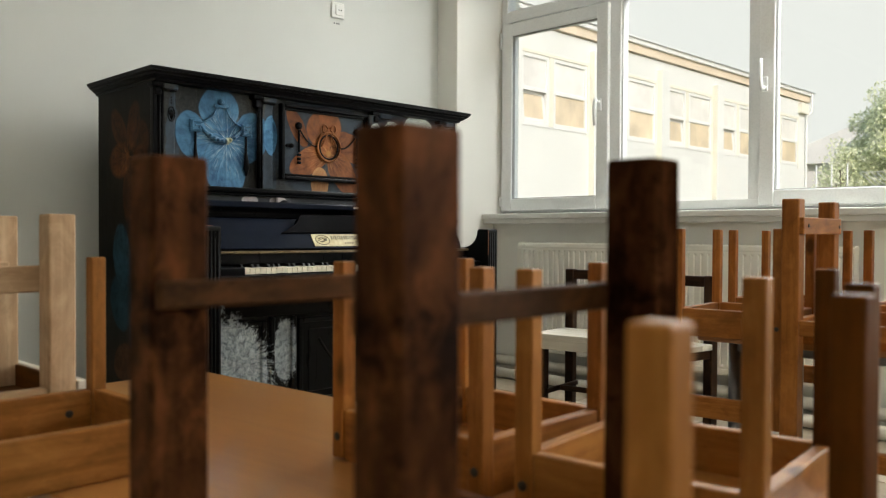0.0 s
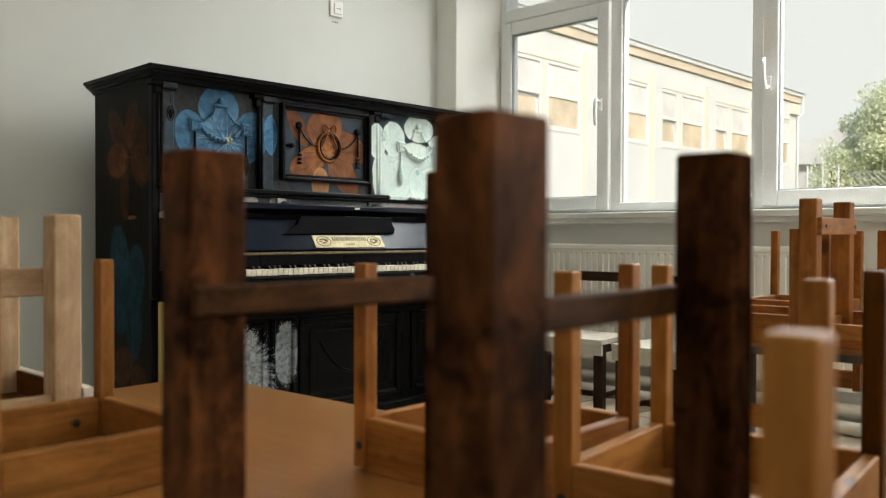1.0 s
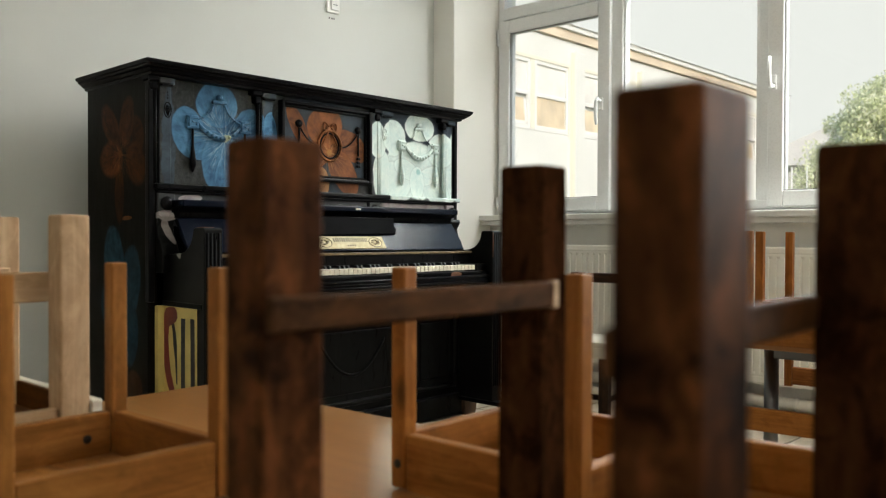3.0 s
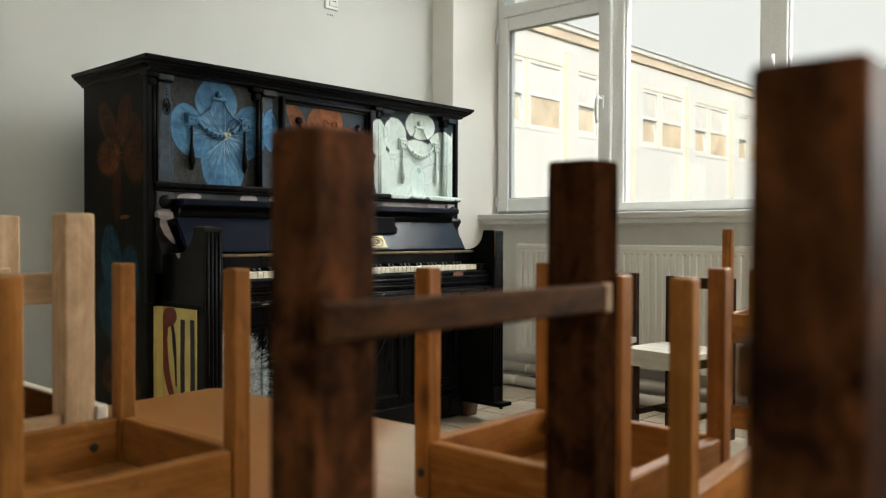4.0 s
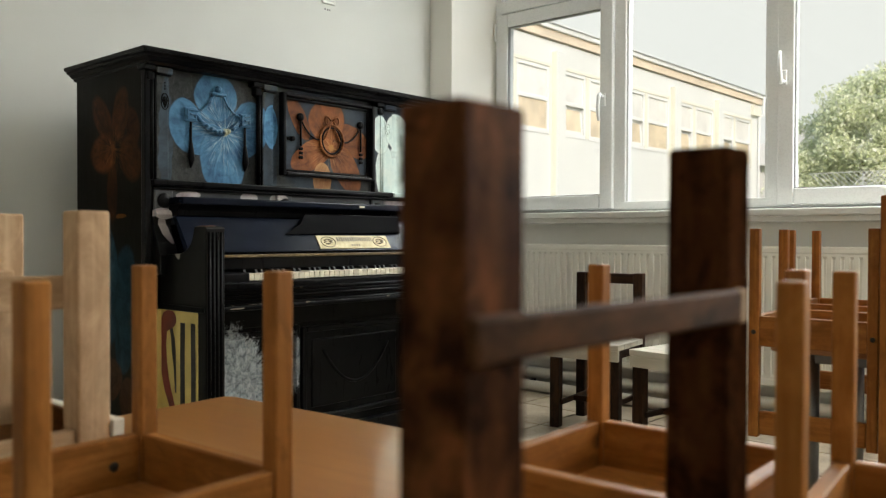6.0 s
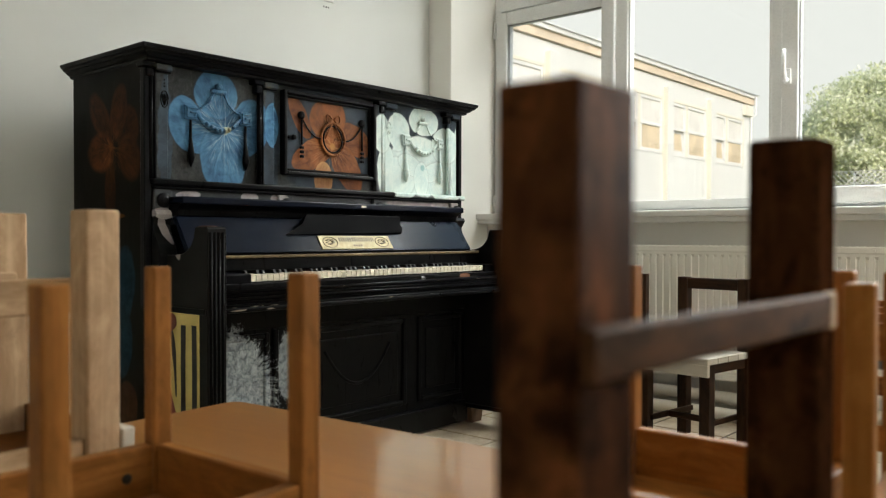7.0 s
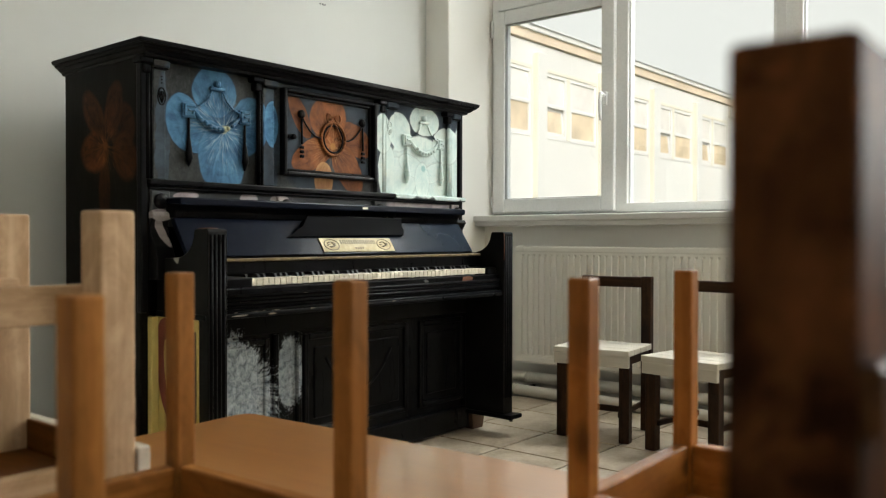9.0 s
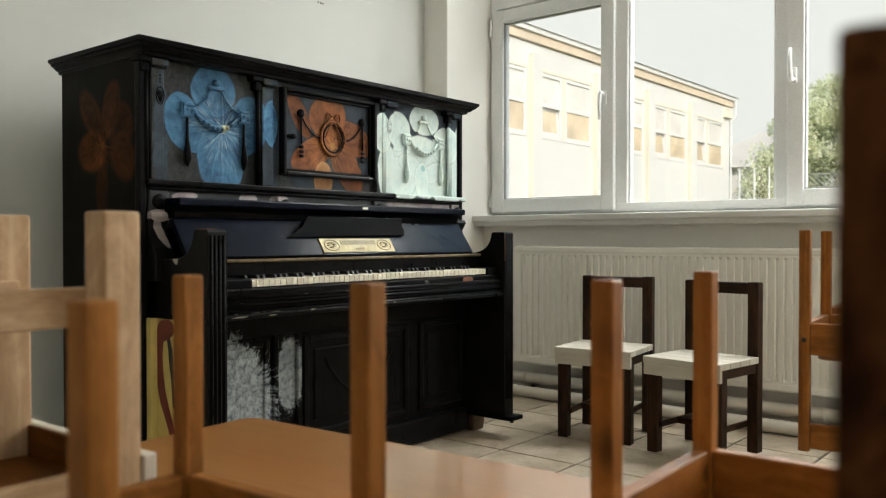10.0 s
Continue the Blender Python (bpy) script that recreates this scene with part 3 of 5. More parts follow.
def upturned(x, y, h, top, turn):
    return pose(x, y, top + h, 180, 0, turn)


# row along the tables, backs hanging over either edge
c = small_chair(upturned(-0.8736, 1.1025, 0.29, T1, 1.8), PINE, "small varnished pine chair turned upside down on the table")
small_chair(upturned(-1.2694, 0.6426, 0.29, T1, 182.4), HONEY, "small honey-coloured pine chair turned upside down on the table")
small_chair(upturned(-0.1102, 0.688, 0.29, T1, 181.0), PINE, "small pine chair with brown legs, upside down on table", leg_woods=BROWN, back_woods=AMBER)
small_chair(upturned(-0.5446, 1.1206, 0.29, T1, 6.7), AMBER, "small pine chair with one brown back post, upside down", back_woods=BROWN, odd_post=True)
small_chair(upturned(-0.163, 1.107, 0.29, T1, 3.0), BROWN, "small brown varnished chair turned upside down on the table")
# by the radiator
copy_thing(c, upturned(-1.073, 2.423, 0.29, T2, 185.0))
copy_thing(c, upturned(-1.147, 2.903, 0.29, T2, 2.0))
copy_thing(c, upturned(-0.745, 2.93, 0.29, T2, 1.0))

square_chair(upturned(-0.5223, 0.6530, 0.390, T1, 180.8), DARK, {"x": DARK["x"]}, 0.390, "dark-stained square-post chair turned upside down on the table", edge=0.0035, darker=DARKER, cut_end=PALE["y"], rail_wood=WORN, proud=0.006, rail_z=(0.097, 0.119), legs=(0.1305, 0.1317, 0.0440, 0.0390), backs=(0.1380, 0.1317, 0.0390, 0.0485), taper=0.05)
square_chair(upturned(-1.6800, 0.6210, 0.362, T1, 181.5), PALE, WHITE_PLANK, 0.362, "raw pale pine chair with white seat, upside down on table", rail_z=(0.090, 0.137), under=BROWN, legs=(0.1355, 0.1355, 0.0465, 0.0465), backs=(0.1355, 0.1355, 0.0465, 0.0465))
square_chair(upturned(-0.7615, 2.434, 0.364, T2, 183.0), PINE, {"x": PINE["x"]}, 0.364, "orange pine square-post chair turned upside down on the table", screws=True, rail_z=(0.046, 0.088))
square_chair(pose(-2.312, 3.402, 0, 0, 0, 188.0), BLACKISH, WHITE_PLANK, 0.377, "dark-stained chair with a white plank seat beside the radiator", True)
square_chair(pose(-1.875, 3.375, 0, 0, 0, 172.0), BLACKISH, WHITE_PLANK, 0.372, "dark-stained chair with a white plank seat standing on the tiles", True)


# ---- the piano ----
PO = Vector((-3.07, 2.34, 0.0))   # its base point; parts are given in room metres and moved there


def lacquer(name, base, light, rough, paints=(), worn=0.0, spec=0.14, mottle=0.0, relief=0.12, flowers=()):
    """Old black lacquer with scuffs, and flowers painted on it by hand.
    paints: (axis, petals, deep colour, light colour, heart, strength of the paint, waver of its edge, tear).
    flowers: (axis, heart, petals with colours of their own, brush strokes at the heart)."""
    m, n, l, b = material(name)
    tc = n.new("ShaderNodeTexCoord")
    add = n.new("ShaderNodeVectorMath")
    add.inputs[1].default_value = PO
    l.new(tc.outputs["Object"], add.inputs[0])
    vec = add.outputs[0]
    big, fine = noise_tex(n, l, vec, 5.0, 4), noise_tex(n, l, vec, 140.0, 3)
    brush = n.new("ShaderNodeMapping")
    brush.inputs["Scale"].default_value = (40, 40, 8)
    l.new(vec, brush.inputs["Vector"])
    strokes = noise_tex(n, l, brush.outputs[0], 1.0, 4, 0.6, 0.6)
    c = mixc(n, l, maprange(n, l, big.outputs[0], 0.3, 0.75), base, light)
    c = mixc(n, l, maprange(n, l, strokes.outputs[0], 0.58, 0.8, 0, 0.4 if paints else 0.08), c, tuple(min(1, x * 2.0 + 0.003) for x in light))
    if mottle:
        weave = noise_tex(n, l, vec, 55.0, 6, 0.75, 0.5)
        c = mixc(n, l, maprange(n, l, weave.outputs[0], 0.35, 0.65, 0.0, mottle), c, tuple(x * 0.45 for x in base))
    if worn:
        chips = noise_tex(n, l, vec, 24.0, 6, 0.7, 1.0)
        c = mixc(n, l, maprange(n, l, chips.outputs[0], 0.76, 0.80, 0, worn), c, (0.30, 0.24, 0.17))
    rgh = maprange(n, l, strokes.outputs[0], 0.2, 0.8, rough * 0.8, rough * 1.2)
    for axis, petals, deep, pale, heart, strength, waver, *torn in paints:
        wv = wobble(n, l, vec, waver, 14.0)
        masks = [ellipse(n, l, wv, axis, *p) for p in petals]
        mask = union(n, l, masks)
        ray, _ = rays(n, l, vec, axis, *heart)
        tone = noise_tex(n, l, vec, 48.0 if torn else 14.0, 5, 0.65, 0.8)
        if torn:
            tear = maths(n, l, "MULTIPLY", maths(n, l, "SUBTRACT", maths(n, l, "ADD", ray, noise_tex(n, l, wv, 60.0, 5, 0.7, 1.5).outputs[0]), 1.0), torn[0])
            mask = maprange(n, l, maths(n, l, "ADD", mask, tear), 0.42, 0.55)
        mixv = maths(n, l, "ADD", maths(n, l, "MULTIPLY", ray, 0.42), maths(n, l, "MULTIPLY", tone.outputs[0], 0.68))
        col = mixc(n, l, maprange(n, l, mixv, 0.38, 0.72), deep, pale)
        rim = masks[0]
        for k in masks[1:]:
            rim = maths(n, l, "SUBTRACT", rim, maths(n, l, "MULTIPLY", k, 0.35))
        col = mixc(n, l, maprange(n, l, rim, -0.6, 0.4, 0.42, 0.0), col, tuple(x * 0.55 for x in deep))
        cover = maths(n, l, "MULTIPLY", mask, maprange(n, l, tone.outputs[0], 0.25, 0.5, strength * 0.75, strength))
        c = mixc(n, l, cover, c, col)
        rgh = maths(n, l, "ADD", rgh, maths(n, l, "MULTIPLY", mask, 0.12))
    for axis, heart, leaves, bright, *fade in flowers:
        soft = fade[0] if fade else 0.03
        wv = wobble(n, l, vec, 0.017, 13.0)
        ray, dist = rays(n, l, vec, axis, *heart)
        tone, wash = noise_tex(n, l, vec, 26.0, 5, 0.65, 0.8), noise_tex(n, l, wv, 10.0, 3, 0.5, 0.4)
        mixv = maths(n, l, "ADD", maths(n, l, "MULTIPLY", ray, 0.38), maths(n, l, "MULTIPLY", tone.outputs[0], 0.28))
        mixv = maprange(n, l, maths(n, l, "ADD", mixv, maths(n, l, "MULTIPLY", wash.outputs[0], 0.44)), 0.41, 0.70)
        for cu, cv, ru, rv, turn, deep, pale, strength in leaves:
            d = ellipse_reach(n, l, wv, axis, cu, cv, ru, rv, turn)
            c = mixc(n, l, maprange(n, l, d, 1.12, 0.98, 0.0, 0.32 * strength), c, tuple(x * 0.35 for x in deep))
            col = mixc(n, l, mixv, deep, pale)
            col = mixc(n, l, maprange(n, l, d, 0.72, 0.97, 0.0, 0.24), col, tuple(min(1, x * 1.12) for x in pale))
            mask = maprange(n, l, d, 1.0 + soft, 1.0 - soft)
            c = mixc(n, l, maths(n, l, "MULTIPLY", mask, maprange(n, l, tone.outputs[0], 0.25, 0.5, strength * 0.8, strength)), c, col)
        if bright:
            glow = maths(n, l, "MULTIPLY", maprange(n, l, ray, 0.52, 0.68, 0.0, 0.7), maprange(n, l, dist, bright[1], 0.012))
            c = mixc(n, l, glow, c, bright[0])
            # dry brush strokes, fine and pale, that fan out from the heart
            fan, _ = rays(n, l, wv, axis, *heart, count=13.0)
            reach = maths(n, l, "MULTIPLY", maprange(n, l, dist, 0.02, 0.05), maprange(n, l, dist, bright[1] * 1.5, bright[1] * 0.6))
            feather = maths(n, l, "MULTIPLY", maprange(n, l, fan, 0.53, 0.66, 0.0, 0.5), maths(n, l, "MULTIPLY", reach, maprange(n, l, wash.outputs[0], 0.42, 0.60)))
            c = mixc(n, l, feather, c, bright[0])
            c = mixc(n, l, maprange(n, l, dist, 0.016, 0.010, 0.0, 0.7), c, bright[2])
    l.new(c, b.inputs["Base Color"])
    l.new(rgh, b.inputs["Roughness"])
    b.inputs["Specular IOR Level"].default_value = spec
    bump(n, l, b, maths(n, l, "ADD", fine.outputs[0], strokes.outputs[0]), relief, 0.001)
    return m


BLACK = lacquer("black_piano_lacquer", (0.0022, 0.0022, 0.0026), (0.0045, 0.0045, 0.005), 0.30, (), 0.6, 0.07)
GREYED = lacquer("scuffed_black_lacquer", (0.0035, 0.0035, 0.0042), (0.0075, 0.0075, 0.0085), 0.34, (), 0.7, 0.08)
# Blue in the base imitates the sky mirrored in the open lid.
FALL = lacquer("sky_tinted_lid_lacquer", (0.0038, 0.0058, 0.0125), (0.0056, 0.0084, 0.0175), 0.20, (), 0.0, 0.085, 0.0, 0.012)
def petals(deep, pale, strength, *shapes):
    """Petals of one colour: where each lies, its two half-widths and its turn; a shade may follow."""
    out = []
    for cu, cv, ru, rv, turn, *shade in shapes:
        k = shade[0] if shade else 1.0
        out.append((cu, cv, ru, rv, turn, tuple(x * k for x in deep), tuple(min(1, x * k) for x in pale), strength))
    return out


BLUE = ("x", (1.876, 1.179), petals((0.016, 0.062, 0.135), (0.100, 0.250, 0.415), 0.95,
        (1.860, 1.205, 0.110, 0.060, 0, 0.85), (1.975, 1.200, 0.070, 0.100, -12, 0.9), (2.064, 1.215, 0.036, 0.078, 0, 1.15), (1.728, 1.190, 0.064, 0.088, 12), (1.842, 1.296, 0.084, 0.080, 0, 0.95),
        (1.803, 1.150, 0.080, 0.052, 14, 1.1), (1.869, 1.080, 0.088, 0.118, 8)), ((0.60, 0.68, 0.66), 0.11, (0.62, 0.60, 0.34)))
ORANGE = ("x", (2.358, 1.165), petals((0.085, 0.026, 0.009), (0.320, 0.112, 0.036), 0.86,
          (2.200, 1.262, 0.034, 0.088, 30, 0.85), (2.350, 1.185, 0.080, 0.060, 0, 0.8), (2.470, 1.198, 0.096, 0.058, -25), (2.335, 1.270, 0.092, 0.080, 25, 1.1), (2.265, 1.133, 0.116, 0.052, 28, 1.15), (2.430, 1.090, 0.060, 0.115, 35))
          + petals((0.30, 0.13, 0.05), (0.52, 0.29, 0.13), 0.85, (2.312, 1.040, 0.046, 0.066, 0)), ((0.58, 0.34, 0.14), 0.10, (0.40, 0.20, 0.06)))
PALEF = ("x", (2.868, 1.116), petals((0.52, 0.66, 0.64), (0.73, 0.80, 0.74), 0.98,
         (2.840, 1.119, 0.205, 0.128, 0), (2.700, 1.060, 0.12, 0.09, 0), (2.985, 1.060, 0.13, 0.09, 0), (2.630, 1.085, 0.052, 0.112, 0), (3.095, 1.150, 0.065, 0.165, 0, 0.95),
         (2.605, 1.235, 0.048, 0.076, 0), (3.005, 1.220, 0.078, 0.076, 0), (2.712, 1.256, 0.076, 0.078, 0, 1.02), (2.876, 1.314, 0.092, 0.063, 0, 1.04),
         (2.80, 1.120, 0.085, 0.040, -20, 1.04), (2.93, 1.10, 0.075, 0.038, 22, 1.02), (2.86, 1.065, 0.045, 0.075, 0, 1.05)), ((0.20, 0.50, 0.52), 0.10, (0.22, 0.47, 0.46)))
BLUEGREY = ("x", [(1.648, 1.14, 0.030, 0.22, 0), (2.06, 1.15, 0.04, 0.23, 0), (2.33, 1.18, 0.25, 0.22, 0), (2.62, 1.17, 0.05, 0.23, 0), (2.86, 1.33, 0.24, 0.10, 0)],
            (0.024, 0.034, 0.048), (0.072, 0.100, 0.134), (2.33, 0.6), 0.80, 0.03)
PANEL = lacquer("painted_upper_panels", (0.024, 0.025, 0.024), (0.078, 0.083, 0.082), 0.5, (BLUEGREY,), 0.0, 0.10, 0.75, flowers=(BLUE, ORANGE, PALEF))
SIDE = lacquer("painted_piano_side", (0.004, 0.0034, 0.0028), (0.010, 0.0085, 0.0062), 0.42, (
    ("y", [(-3.12, 0.74, 0.075, 0.12, 10), (-3.00, 0.66, 0.075, 0.13, -12), (-3.13, 0.56, 0.085, 0.11, 30), (-3.0, 0.48, 0.06, 0.11, -5)],
     (0.008, 0.028, 0.045), (0.03, 0.085, 0.125), (-3.06, 0.62), 0.8, 0.02),
    ("y", [(-3.10, 0.34, 0.09, 0.07, 20), (-2.97, 0.28, 0.06, 0.08, 0)], (0.05, 0.02, 0.01), (0.13, 0.06, 0.03), (-3.03, 0.36), 0.6, 0.02),
    ("y", [(-3.02, 0.885, 0.035, 0.008, 0)], (0.16, 0.06, 0.015), (0.30, 0.13, 0.03), (-3.02, 0.87), 0.6, 0.03)), 0.0, 0.04,
    flowers=(("y", (-3.071, 1.114), petals((0.016, 0.006, 0.0025), (0.120, 0.036, 0.008), 0.72,
              (-3.140, 1.215, 0.048, 0.095, 40), (-2.940, 1.175, 0.040, 0.065, 20, 0.6), (-3.020, 1.222, 0.050, 0.085, -15, 1.1), (-3.076, 0.975, 0.034, 0.100, 0, 0.6), (-2.955, 1.075, 0.062, 0.080, 35, 0.9), (-3.138, 1.100, 0.085, 0.062, 0, 1.5)),
             ((0.34, 0.14, 0.04), 0.07, (0.14, 0.05, 0.012)), 0.14),))
WHITEBRUSH = ("x", [(1.80, 0.24, 0.232, 0.27, 0, 0.9), (1.735, 0.535, 0.070, 0.045, 0, 0.9), (2.098, 0.365, 0.050, 0.125, 0, 0.9)],
              (0.12, 0.145, 0.17), (0.60, 0.65, 0.67), (1.90, 0.33), 0.95, 0.03, 0.75)
LOWER = lacquer("lower_panel_lacquer", (0.0035, 0.0035, 0.0035), (0.007, 0.007, 0.007), 0.30, (WHITEBRUSH,), 0.25, 0.08)
PETALS = ("x", [(1.735, 0.958, 0.046, 0.013, 4), (1.975, 0.957, 0.037, 0.019, 0), (2.10, 0.957, 0.035, 0.018, 0), (1.632, 0.897, 0.034, 0.016, 0), (1.648, 0.835, 0.013, 0.046, 28), (2.93, 0.96, 0.28, 0.06, 0)],
          (0.42, 0.34, 0.36), (0.68, 0.63, 0.62), (1.9, 0.93), 0.95, 0.008)
BAND = lacquer("painted_band", (0.035, 0.037, 0.040), (0.075, 0.08, 0.085), 0.42, (PETALS,))
SCROLL = lacquer("painted_scroll", (0.005, 0.005, 0.005), (0.012, 0.012, 0.012), 0.35, (("x", [(1.632, 0.893, 0.040, 0.017, 0), (1.636, 0.845, 0.014, 0.050, 24)], (0.44, 0.38, 0.38), (0.68, 0.64, 0.62), (1.63, 0.87), 0.95, 0.012),))
CHEEK = lacquer("painted_arm", (0.003, 0.003, 0.003), (0.007, 0.0065, 0.006), 0.32, (
    ("y", [(-2.80, 0.885, 0.04, 0.022, 0), (-2.775, 0.80, 0.018, 0.055, 30)], (0.24, 0.22, 0.20), (0.62, 0.58, 0.54), (-2.79, 0.85), 0.9, 0.012),))

LEDGE = plain("matt_black_ledge", (0.004, 0.004, 0.005), 0.5, 0, 0.1, 14, 0.02, 0.06)

piano = thing("upright_piano", pose(*PO), "old black upright piano with hand-painted flowers and an open keyboard", "piano")


def shift(bm):
    bmesh.ops.translate(bm, verts=bm.verts, vec=-PO)
    return bm


def pp(name, bm, mat, parent=None, label=""):
    return part(name, shift(bm), mat, parent or piano, label)


# case
pp("side_panel", boxed(-3.335, -2.868, 1.572, 1.604, 0.04, 1.368, bevel=0.004, seg=2), SIDE, label="black side with faded orange and blue flowers")
pp("side_panel", boxed(-3.335, -2.868, 3.074, 3.106, 0.04, 1.368, bevel=0.004, seg=2), BLACK)
pp("side_cheek", boxed(-2.870, -2.806, 3.050, 3.100, 0.06, 0.600, bevel=0.002), BLACK)
pp("back_panel", boxed(-3.335, -3.30, 1.604, 3.074, 0.04, 1.368, bevel=0), BLACK)
pp("edge_strip", boxed(-2.885, -2.858, 1.570, 1.592, 0.60, 1.366, bevel=0.004, seg=2), GREYED)
pp("edge_strip", boxed(-2.885, -2.858, 3.088, 3.108, 0.60, 1.366, bevel=0.004, seg=2), GREYED)


def stepped(front, left, right, z0, z1, inset=0.0):
    """A slab of the cornice whose lower edge draws in by inset."""
    bm = bmesh.new()
    top = [(-3.35, left), (front, left), (front, right), (-3.35, right)]
    low = [(-3.35, left + inset), (front - inset, left + inset), (front - inset, right - inset), (-3.35, right - inset)]
    a, b = [bm.verts.new((*p, z0)) for p in low], [bm.verts.new((*p, z1)) for p in top]
    bm.faces.new(a[::-1]), bm.faces.new(b)
    for i in range(4):
        bm.faces.new((a[i], a[(i + 1) % 4], b[(i + 1) % 4], b[i]))
    bmesh.ops.bevel(bm, geom=list(bm.edges), offset=0.0025, segments=2, affect="EDGES", clamp_overlap=True)
    return bm


lid = pp("cornice", stepped(-2.795, 1.532, 3.152, 1.396, 1.410, inset=0.003), GREYED, label="overhanging black cornice")
pp("cornice_moulding", stepped(-2.801, 1.540, 3.144, 1.386, 1.396, inset=0.006), BLACK, lid)
pp("cornice_moulding", stepped(-2.811, 1.550, 3.134, 1.374, 1.386, inset=0.014), GREYED, lid)
pp("cornice_moulding", stepped(-2.832, 1.566, 3.116, 1.365, 1.374, inset=0.003), GREYED, lid)

# upper front
upper = pp("upper_panel", boxed(-2.905, -2.878, 1.604, 3.074, 1.0, 1.366, bevel=0), PANEL, label="grey panel painted with blue, orange and white flowers")
for a, b in ((1.587, 1.653), (1.999, 2.069), (2.601, 2.674), (3.011, 3.072)):
    col = pp("pilaster", boxed(-2.890, -2.860, max(a + 0.022, 1.605), b, 1.003, 1.342, bevel=0.003), PANEL)
    tint = PANEL if a > 2.5 else BLACK
    pp("bead", tube(bmesh.new(), [(-2.862, a + 0.006, 1.003), (-2.862, a + 0.006, 1.364)], 0.008, 10), tint, col)
    pp("bead", tube(bmesh.new(), [(-2.862, a + 0.019, 1.003), (-2.862, a + 0.019, 1.342)], 0.004, 8), tint, col)
    pp("capital", boxed(-2.890, -2.842, a + 0.016, b + 0.006, 1.341, 1.362, bevel=0.004, seg=2), PANEL, col)
    pp("capital_lip", boxed(-2.890, -2.846, a + 0.026, b + 0.004, 1.336, 1.3415, bevel=0.002), BLACK, col)
    pp("bracket", boxed(-2.890, -2.844, a - 0.026, a + 0.016, 1.348, 1.366, bevel=0.004, seg=2), BLACK, col)
    pp("bracket_foot", boxed(-2.890, -2.850, a - 0.012, a + 0.014, 1.318, 1.348, bevel=0.006, seg=2), BLACK, col)

pp("stile", boxed(-2.890, -2.858, 2.571, 2.603, 1.003, 1.352, bevel=0.002), PANEL, upper)

# framed centre panel
bm = bmesh.new()
for a, b, c, d in ((2.108, 2.124, 1.045, 1.350), (2.553, 2.570, 1.045, 1.350), (2.124, 2.553, 1.045, 1.060), (2.124, 2.553, 1.336, 1.350)):
    box(bm, -2.885, -2.852, a, b, c, d, bevel=0.005, seg=2)
pp("panel_frame", bm, GREYED)
bm = bmesh.new()
for a, b, c, d in ((2.124, 2.134, 1.060, 1.336), (2.543, 2.553, 1.060, 1.336), (2.134, 2.543, 1.060, 1.070), (2.134, 2.543, 1.326, 1.336)):
    box(bm, -2.885, -2.868, a, b, c, d, bevel=0.003)
pp("inner_bead", bm, BLACK)
bm = bmesh.new()
box(bm, -2.884, -2.870, 2.140, 2.172, 1.178, 1.190, bevel=0.004)
disc(bm, (-2.878, 2.165, 1.184), 0.010, 0.012, "x", 14, 0.002)
pp("turn_button", bm, BLACK)


def arc(y0, z0, y1, z1, sag, x=-2.872, k=10):
    """A hanging line between two points; the middle drops by sag."""
    return [(x, y0 + (y1 - y0) * t, z0 + (z1 - z0) * t - sag * 4 * t * (1 - t)) for t in (i / k for i in range(k + 1))]


def garland(cy):
    """The carved relief of an outer panel: a looped cord, two square bosses, a swag and two drops."""
    g = pp("carved_garland", boxed(-2.878, -2.866, cy - 0.030, cy + 0.030, 1.312 - 0.012, 1.312, bevel=0.003), PANEL, upper)
    pp("boss", disc(bmesh.new(), (-2.878, cy, 1.323), 0.012, 0.012, "x", 14, 0.004), PANEL, g)
    for s in (-1, 1):
        bm = tube(bmesh.new(), [(-2.872, cy + s * 0.020, 1.30), (-2.870, cy + s * 0.035, 1.270), (-2.870, cy + s * 0.062, 1.246), (-2.872, cy + s * 0.105, 1.232)], [0.003, 0.004, 0.004, 0.003])
        pp("cord", bm, PANEL, g)
        q = cy + s * 0.107
        bm = boxed(-2.878, -2.868, q - 0.024, q + 0.024, 1.202, 1.250, bevel=0.003)
        pp("key_square", bm, PANEL, g)
        bm = bmesh.new()
        for a, b, c, d in ((-0.018, 0.018, 0.030, 0.036), (-0.018, -0.012, 0.0, 0.036), (-0.018, 0.018, 0.0, 0.006), (0.012, 0.018, 0.0, 0.022), (-0.004, 0.018, 0.016, 0.022)):
            box(bm, -2.870, -2.863, q + a, q + b, 1.208 + c, 1.208 + d, bevel=0.001)
        pp("meander", bm, PANEL, g)
        bm = tube(bmesh.new(), [(-2.872, q, 1.202), (-2.872, q, 1.14), (-2.870, q, 1.11), (-2.868, q, 1.078), (-2.872, q, 1.050)], [0.004, 0.005, 0.009, 0.012, 0.003])
        pp("drop", bm, GREYED if cy < 2.4 else PANEL, g)
    pts = arc(cy - 0.086, 1.226, cy + 0.086, 1.222, 0.048)
    pp("swag", tube(bmesh.new(), pts, [0.005 + 0.007 * math.sin(math.pi * i / 10) for i in range(11)]), PANEL, g)
    bm = bmesh.new()
    for i in range(2, 9):
        disc(bm, (-2.866, pts[i][1], pts[i][2]), 0.007, 0.008, "x", 8, 0.003)
    pp("leaves", bm, PANEL, g)


garland(1.848)
garland(2.867)

